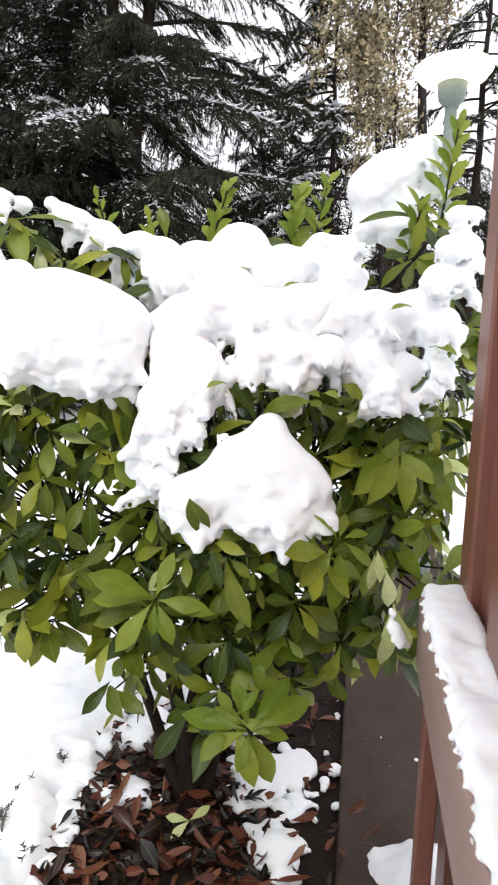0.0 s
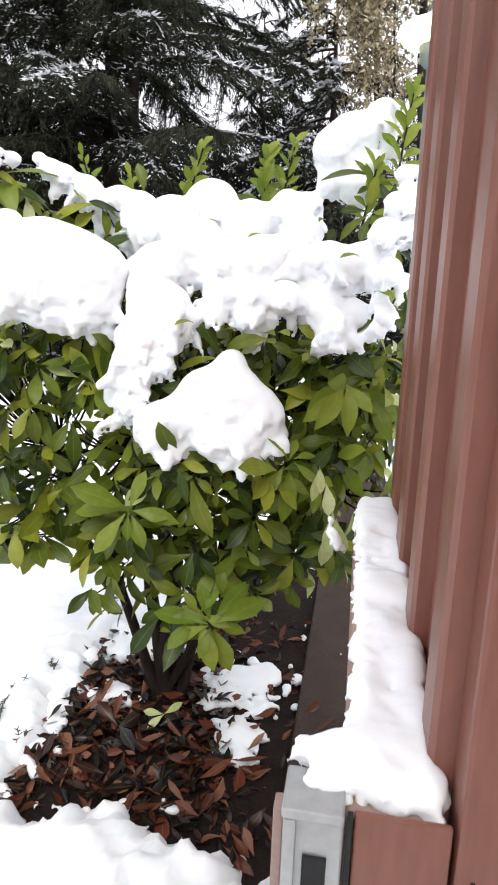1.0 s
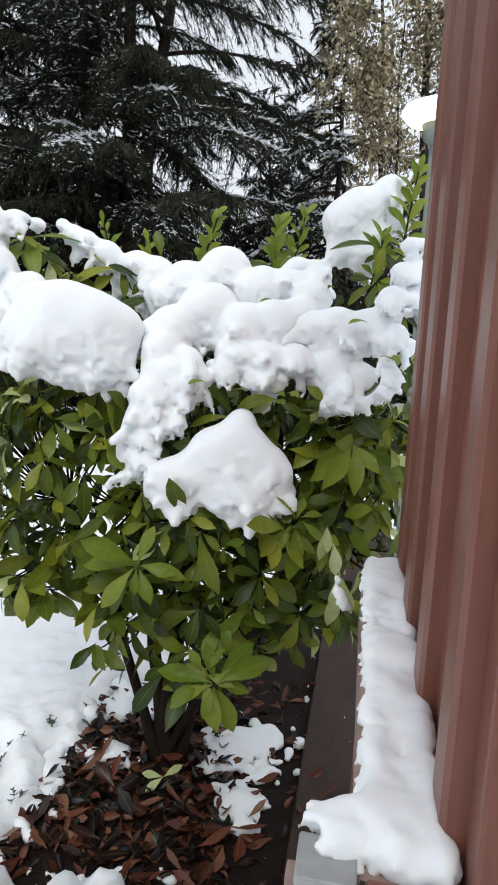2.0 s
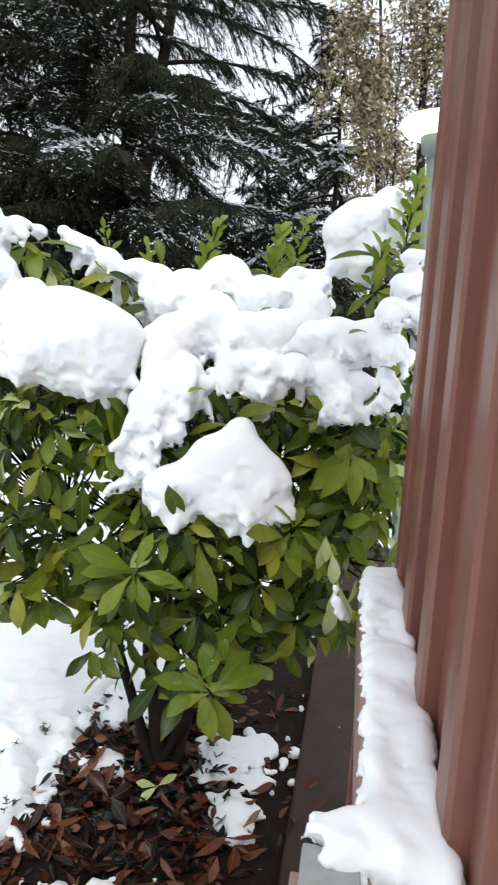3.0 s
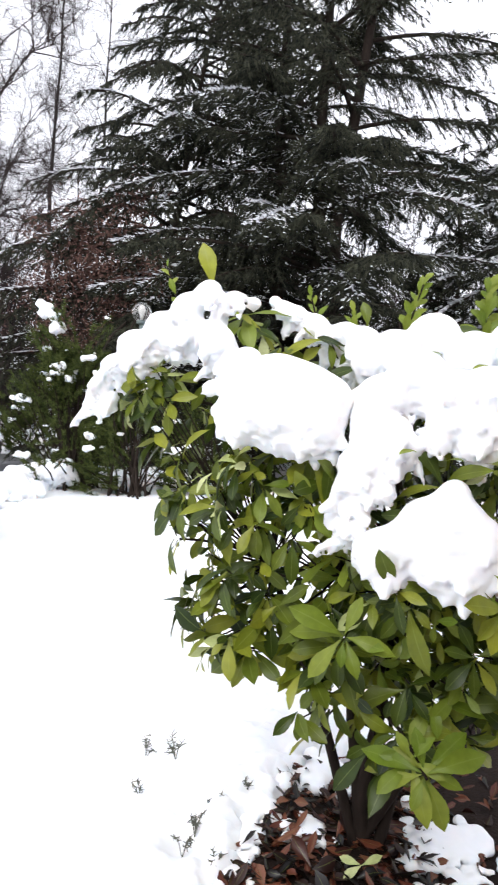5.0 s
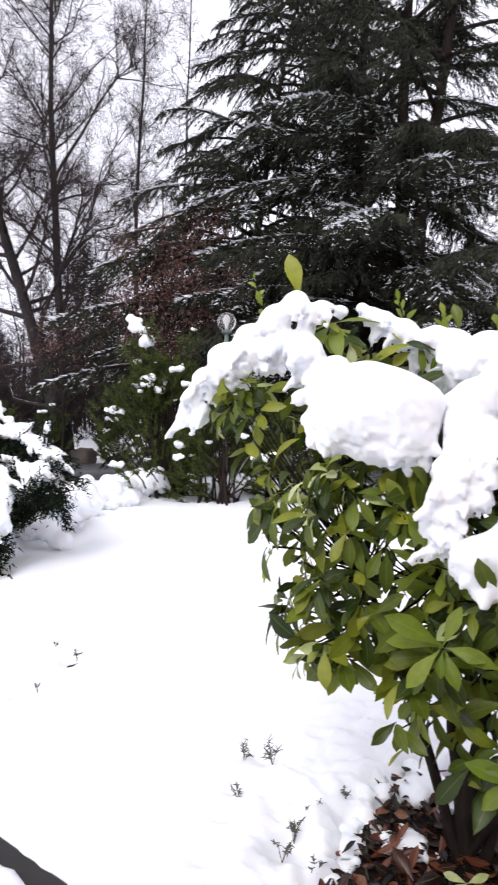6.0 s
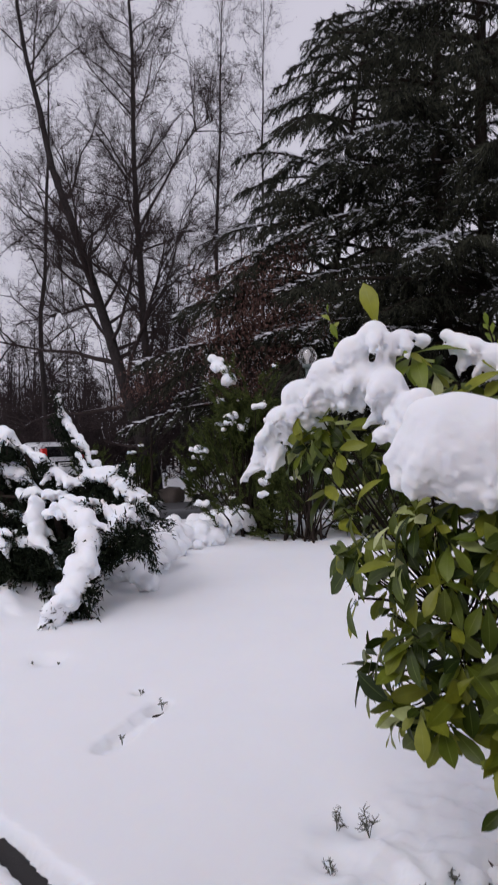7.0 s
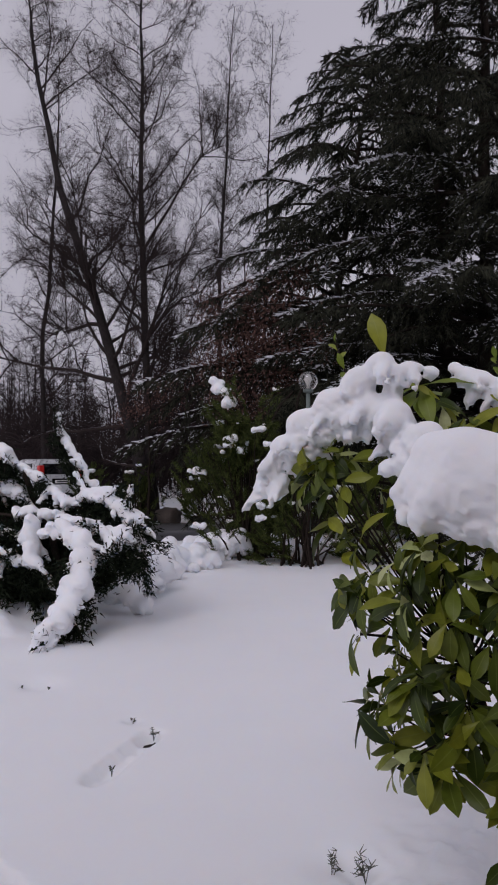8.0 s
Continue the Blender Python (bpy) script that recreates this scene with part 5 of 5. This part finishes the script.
# ---- shrubs by the road ----
def pine_shrub(at, height, spread, nrg, count=70, leader=None, label="bushy dark green pine shrub with dabs of snow"):
    """Stems that fan out from the ground into an egg-shaped head of needle brushes."""
    thing = empty("pine_shrub", Matrix.Translation(at))
    tagged(thing, label, "shrub")
    wood, needles, tips = Soup(), [], []
    lobes = []
    for i in range(max(9, count // 4)):
        z = nrg.uniform(0.24, 1.0)
        wide = spread * (0.55 + 0.6 * math.sin(math.pi * min(1.0, 0.15 + 0.85 * z))) * (1.0 - 0.55 * max(0.0, z - 0.6) / 0.4)
        w = nrg.uniform(0, 2 * math.pi)
        q = nrg.uniform(0.35, 1.0)
        lobes.append(np.array([math.cos(w) * wide * q, math.sin(w) * wide * q, height * z]))
    for i in range(count):
        c = lobes[i % len(lobes)]
        top = c + nrg.normal(0, 1, 3) * [0.13, 0.13, 0.2]
        if leader and i < 7:
            top = np.array(leader) + nrg.normal(0, 0.06, 3) - [0, 0, 0.16 * i]
        d = np.array([top[0], top[1], 0.0]) / (np.hypot(top[0], top[1]) + 1e-6)
        base = np.array([nrg.normal(0, 0.16) + 0.15 * top[0], nrg.normal(0, 0.16), -0.05])
        mid = np.array([top[0] * 0.45, top[1] * 0.45, max(0.12, top[2] * 0.45)])
        path = np.stack([(1 - u) ** 2 * base + 2 * u * (1 - u) * mid + u * u * top for u in np.linspace(0, 1, 7)])
        wood.tube([tuple(p) for p in path], [0.020 - 0.0026 * k for k in range(7)], 5)
        up = np.array([d[0] * 0.7, d[1] * 0.7, 0.9 if top[2] > 0.3 * height else 0.25])
        up /= np.linalg.norm(up)
        for _ in range(4):
            tip = top + nrg.normal(0, 1, 3) * [0.09, 0.09, 0.13]
            axis = up + nrg.normal(0, 0.25, 3)
            n = 120
            u = nrg.uniform(0, 1.0, n)
            p = tip + axis * (u[:, None] - 0.7) * 0.34 + nrg.normal(0, 0.012, (n, 3))
            needles.append(blades(p, axis * 0.8 + nrg.normal(0, 0.5, (n, 3)), nrg.uniform(0.05, 0.11, n), 0.0055, nrg))
            tips.append(tip + up * 0.06)
    part("branchwork", wood.mesh("branchwork"), BARK, thing, kind="stuff")
    part("foliage", tri_mesh("foliage", np.concatenate(needles)), NEEDLE_PINE, thing, smooth=False, kind="stuff")
    return thing, [np.array(at) + t for t in tips]


def dabs(label, spots, group, spread=0.75):
    for x, y, z, r in spots:
        blobs = [(x + nr2.normal(0, r * spread), y + nr2.normal(0, r * spread), z + nr2.normal(0, r * 0.15), r * nr2.uniform(0.35, 0.75)) for _ in range(9)]
        snow_mass("snow_dab", label, blobs, max(0.012, r * 0.14), r * 0.16, r * 0.18, r * 0.45, group, 0.9)


nr2 = np.random.default_rng(12)
shrub, tips = pine_shrub((-5.55, 9.0, 0.05), 2.2, 0.95, nr2, 120, (-0.52, 0.0, 2.9))
crown_tip = np.array([-6.09, 9.0, 3.0])
top_clump = [tuple(crown_tip + np.array([0.30, -0.08, -0.34]) * u + nr2.normal(0, 0.045, 3)) + (nr2.uniform(0.05, 0.10),) for u in (0, 0, 0, 0.05, 0.1, 0.15, 0.3, 0.5, 0.7, 0.85, 0.95, 1.0)]
snow_mass("snow_dab", "clump of snow on the tip of the pine shrub", top_clump, 0.015, 0.02, 0.02, 0.05, "snow on the pine shrub", bulk=0.2)
front = [p for p in tips if p[1] < 9.1 + 0.35 * (p[0] + 5.55)]
dabs("clump of snow on the pine shrub", [(*front[k], nr2.choice((0.035, 0.05, 0.07, 0.10)) * nr2.uniform(0.8, 1.2)) for k in range(0, len(front), max(1, len(front) // 26))], "snow on the pine shrub")
for at, h, w, n in (((-4.35, 8.8, 0.05), 1.9, 0.7, 30), ((-3.5, 9.6, 0.0), 1.7, 0.8, 36), ((-12.6, 14.5, -0.15), 1.25, 0.8, 34), ((-11.0, 15.8, -0.15), 1.3, 0.8, 34), ((-13.8, 13.7, -0.15), 1.3, 0.8, 34), ((-10.0, 17.2, -0.15), 1.5, 0.9, 34)):
    shrub, tips = pine_shrub(at, h, w, nr2, n, None, "low dark green shrub with dabs of snow")
    front = sorted(tips, key=lambda s: s[1] - 0.8 * s[2])[: n]
    dabs("clump of snow on a low shrub", [(*front[k], nr2.uniform(0.06, 0.12)) for k in range(0, n, 9)], "snow on low shrubs")

# juniper weighed down with snow
juniper = empty("juniper", Matrix.Translation((-5.5, 4.9, 0.0)))
tagged(juniper, "sprawling dark juniper with snow on every limb", "shrub")
J0 = np.array([-5.5, 4.9, 0.0])
JUNIPER_LIMBS = [((-4.9, 5.0, 1.02), (-5.2, 5.0, 1.5), (-5.72, 5.0, 2.0), 0.045), ((-5.95, 4.7, 1.59), (-5.58, 4.7, 1.40), (-5.18, 4.7, 1.17), 0.036),
                 ((-5.25, 4.8, 1.12), (-4.96, 4.8, 1.42), (-4.56, 4.8, 1.18), 0.04), ((-6.2, 4.5, 1.11), (-5.1, 4.5, 1.10), (-4.21, 4.5, 0.90), 0.068),
                 ((-5.04, 4.3, 0.96), (-4.30, 4.25, 0.95), (-4.50, 4.15, 0.52), 0.088), ((-4.46, 4.15, 0.62), (-4.30, 3.90, 0.34), (-4.42, 3.62, 0.0), 0.105),
                 ((-6.54, 4.7, 1.36), (-6.19, 4.7, 1.42), (-5.90, 4.7, 1.20), 0.07), ((-5.33, 4.3, 1.03), (-5.30, 4.25, 0.85), (-5.16, 4.2, 0.60), 0.065),
                 ((-4.62, 4.4, 0.50), (-4.40, 4.4, 0.72), (-4.26, 4.4, 0.80), 0.065),
                 ((-4.63, 4.8, 1.17), (-4.38, 4.8, 1.14), (-4.28, 4.8, 0.80), 0.055), ((-6.6, 4.7, 1.72), (-6.4, 4.7, 1.80), (-6.22, 4.7, 1.72), 0.06),
                 ((-5.4, 4.4, 0.79), (-5.67, 4.4, 0.88), (-6.03, 4.4, 0.80), 0.05), ((-6.3, 4.2, 1.0), (-5.9, 4.1, 0.9), (-5.5, 4.05, 0.6), 0.05)]
for _ in range(11):
    a = J0 + [nr2.uniform(-1.7, 0.1), nr2.uniform(-0.7, 0.1), nr2.uniform(0.45, 1.0)]
    b = a + [nr2.uniform(-0.8, 0.7), nr2.uniform(-0.4, 0.1), nr2.uniform(-0.45, 0.25)]
    JUNIPER_LIMBS.append((tuple(a), tuple((a + b) / 2 + [0, 0, 0.12]), tuple(b), nr2.uniform(0.035, 0.065)))
wood, needles = Soup(), []
for n_l, (a, m, b, r) in enumerate(JUNIPER_LIMBS):
    a, m, b = (np.array(q) for q in (a, m, b))
    path = np.stack([(1 - u) ** 2 * a + 2 * u * (1 - u) * m + u * u * b for u in np.linspace(0, 1, 17)])
    root = J0 + [nr2.uniform(-0.2, 0.2), nr2.uniform(-0.2, 0.2), 0]
    wood.tube([tuple(root - J0), tuple((root + a) / 2 - J0 + [0, 0, 0.1]), tuple(a - J0)], [0.05, 0.04, 0.03], 6)
    wood.tube([tuple(p - J0 - [0, 0, r]) for p in path[::2]], 0.022, 5)
    blobs = []
    for k in range(int(17 * 2.6)):
        p = path[min(16, int(k / 2.6))]
        rr = r * nr2.uniform(0.60, 1.0)
        blobs.append((p[0] + nr2.normal(0, r * 0.48), p[1] + nr2.normal(0, r * 0.4), p[2] + nr2.normal(0, r * 0.35), rr * 0.9))
    sprays = []
    for _ in range(9):                                # side sprays, each with its own thin snow
        k = nr2.integers(3, 17)
        q = path[k].copy()
        way = (path[k] - path[k - 1]) / np.linalg.norm(path[k] - path[k - 1]) * 0.8 + nr2.normal(0, 0.75, 3) * [1, 1, 0.7] + [0, 0, -0.12]
        way /= np.linalg.norm(way)
        span = nr2.uniform(0.15, 0.42)
        sprays.append((q, way, span))
        steps = max(4, int(span / 0.03))
        for j in range(steps):
            c = q + way * span * j / steps + [0, 0, -0.25 * span * (j / steps) ** 2] + nr2.normal(0, 0.008, 3)
            blobs.append((*c, 0.040 * (1.0 - 0.55 * j / steps) * nr2.uniform(0.7, 1.15)))
        wood.tube([tuple(q - J0 - [0, 0, 0.03]), tuple(q + way * span - J0 - [0, 0, 0.03 + 0.25 * span])], [0.012, 0.004], 4)
    snow_mass("snow_load", "thick lumpy snow along a juniper limb", blobs, 0.015, 0.018, 0.016, 0.05, "snow on the juniper", bulk=0.6)
    for q, way, span in sprays + [(path[k] - [0, 0, 1.9 * r], path[k + 1] - path[k - 1], 0.3) for k in (2, 6, 10, 14)]:
        way = way / np.linalg.norm(way)
        cnt = 170
        p = q - J0 + way * (nr2.uniform(0, 1.15, (cnt, 1)) * span) + nr2.normal(0, 0.035, (cnt, 3)) - np.array([0, 0, 1]) * (0.075 + nr2.uniform(0, 0.12, (cnt, 1)))
        needles.append(blades(p, way * 0.6 + nr2.normal(0, 0.5, (cnt, 3)) + [0, 0, -0.1], nr2.uniform(0.04, 0.09, cnt), 0.009, nr2))
for _ in range(190):                                  # drooping sprays of the dark body
    d = nr2.normal(0, 1, 3)
    d /= np.linalg.norm(d)
    c = np.array([-0.75, -0.15, 0.40]) + d * [1.08, 0.80, 0.62] * nr2.uniform(0.45, 1.0)
    if c[2] < 0.02:
        continue
    way = d * [1, 1, 0.3] + nr2.normal(0, 0.35, 3) + [0, 0, -0.15]
    way /= np.linalg.norm(way)
    cnt = 260
    p = c + way * nr2.uniform(-0.22, 0.22, (cnt, 1)) + nr2.normal(0, 0.05, (cnt, 3))
    needles.append(blades(p, way * 0.7 + nr2.normal(0, 0.5, (cnt, 3)), nr2.uniform(0.05, 0.11, cnt), 0.011, nr2))
part("branchwork", wood.mesh("branchwork"), BARK, juniper, kind="stuff")
part("foliage", tri_mesh("foliage", np.concatenate(needles)), NEEDLE_JUNIPER, juniper, smooth=False, kind="stuff")


# ---- boulder, lamps, car ----
def boulder(at, size):
    bm = bmesh.new()
    bmesh.ops.create_icosphere(bm, subdivisions=3, radius=1)
    for v in bm.verts:
        d = 1 + 0.3 * noise.noise(v.co * 1.6) + 0.05 * noise.noise(v.co * 5)
        v.co = Vector((math.copysign(abs(v.co.x) ** 0.8, v.co.x) * size[0] * d, math.copysign(abs(v.co.y) ** 0.8, v.co.y) * size[1] * d, math.copysign(abs(v.co.z) ** 0.75, v.co.z) * size[2] * d))
    ob = part("boulder", bm, BOULDER)
    ob.matrix_world = Matrix.Translation(at)
    return tagged(ob, "squarish brown stone at the roadside", "stone")


boulder((-11.55, 14.65, 0.06), (0.38, 0.30, 0.26))


def globe_lamp(at, height):
    thing = empty("garden_lamp", Matrix.Translation(at))
    tagged(thing, "unlit garden lamp with a clear globe on a pole", "lamp")
    part("pole", lathe_bm([(0.06, -0.1), (0.06, 0.1), (0.035, 0.14), (0.035, height - 0.2)], 14), POLE, thing)
    part("collar", lathe_bm([(0.045, height - 0.2), (0.085, height - 0.18), (0.085, height - 0.14), (0.06, height - 0.12)], 16), POLE, thing)
    bm = bmesh.new()
    bmesh.ops.create_uvsphere(bm, u_segments=28, v_segments=18, radius=0.165, matrix=Matrix.Translation((0, 0, height)))
    part("globe", bm, globe_mat, thing, "clear plastic globe")
    part("bulb", lathe_bm([(0.018, height - 0.12), (0.02, height - 0.04), (0.045, height + 0.02), (0.03, height + 0.07), (0.005, height + 0.085)], 14), PLASTER, thing, "white bulb")


globe_lamp((-4.62, 9.5, -0.1), 3.1)


def mushroom_lamp(at, height):
    thing = empty("lamp_post", Matrix.Translation(at))
    tagged(thing, "lit lamp post with a flat warm-white mushroom head", "lamp")
    part("pole", lathe_bm([(0.07, -0.1), (0.07, 0.15), (0.035, 0.2), (0.035, height - 0.16)], 14), POLE, thing)
    part("collar", lathe_bm([(0.035, height - 0.2), (0.075, height - 0.16), (0.09, height - 0.07), (0.06, height - 0.06)], 16), POLE, thing)
    part("diffuser", lathe_bm([(0.06, height - 0.065), (0.19, height - 0.045), (0.225, height), (0.21, height + 0.03), (0.12, height + 0.068), (0.02, height + 0.08)], 28), lamp_mat, thing, "glowing warm-white diffuser")


mushroom_lamp((1.25, 4.0, -0.05), 3.15)


def car(m):
    """A small estate car seen from behind."""
    thing = empty("car", m)
    tagged(thing, "white hatchback car parked at the roadside, rear showing", "car")
    side = ((-2.02, 0.34), (-2.08, 0.62), (-2.04, 0.92), (-1.82, 1.38), (-1.55, 1.50), (-0.2, 1.53), (0.55, 1.42), (1.15, 1.02), (1.85, 0.88), (2.08, 0.66), (2.10, 0.36))
    bm = bmesh.new()
    rows = []
    for x, tuck in ((-0.86, 1), (-0.74, 0), (0, 0), (0.74, 0), (0.86, 1)):
        ring = []
        for y, z in side:
            pull = 0.10 * max(0.0, z - 0.9) / 0.6
            ring.append(bm.verts.new((x * (1 - pull) if tuck else x * (1 - pull), y * (0.985 if tuck else 1.0), z - (0.03 if tuck and z > 1.3 else 0))))
        rows.append(ring)
    for a, b in zip(rows, rows[1:]):
        for k in range(len(side) - 1):
            bm.faces.new((a[k], b[k], b[k + 1], a[k + 1]))
        bm.faces.new((a[-1], b[-1], b[0], a[0]))
    bm.faces.new(rows[0])
    bm.faces.new(rows[-1][::-1])
    bmesh.ops.recalc_face_normals(bm, faces=bm.faces[:])
    part("body", bm, CAR_PAINT, thing, smooth=False)
    slope = math.degrees(math.atan2(0.22, 0.46))
    win = part("rear_window", box_bm((-0.62, -0.012, -0.20), (0.62, 0.012, 0.20), 0.01), GLASS_DARK, thing, smooth=False)
    win.matrix_basis = pose(0, -1.925, 1.17, -slope)
    for s in (-1, 1):
        part("side_window", box_bm((s * 0.80 - 0.02, -1.3, 1.0), (s * 0.80 + 0.02, 0.6, 1.36), 0.02), GLASS_DARK, thing, smooth=False)
        lamp = part("tail_light", box_bm((s * 0.72 - 0.10, -2.06, 0.80), (s * 0.72 + 0.10, -1.80, 1.30), 0.03), RED_LENS, thing, "red tail light")
        lamp.matrix_basis = pose(0, -0.01, 0)
        for y in (-1.3, 1.3):
            wheel = part("wheel", lathe_bm([(0.20, -0.09), (0.30, -0.10), (0.32, -0.06), (0.32, 0.06), (0.30, 0.10), (0.20, 0.09)], 24), TYRE, thing, "black tyre")
            wheel.matrix_basis = pose(s * 0.78, y, 0.32, 0, 90, 0)
            part("rim", lathe_bm([(0.05, -0.095), (0.19, -0.085), (0.20, 0.085), (0.05, 0.095)], 20), GREY_METAL, wheel)
    part("bumper", box_bm((-0.84, -2.15, 0.36), (0.84, -2.0, 0.62), 0.04), CAR_PAINT, thing)
    part("number_plate", box_bm((-0.26, -2.105, 0.68), (0.26, -2.06, 0.79), 0.004), PLASTER, thing, smooth=False)
    part("plate_bar", box_bm((-0.2, -2.11, 0.715), (0.2, -2.105, 0.755), 0.0), BLACK, thing, smooth=False)
    part("tailgate_recess", box_bm((-0.36, -2.085, 0.64), (0.36, -2.03, 0.84), 0.006), GLASS_DARK, thing, smooth=False)
    return thing


car(pose(-18.6, 16.05, 0.27, 0, 0, 68))
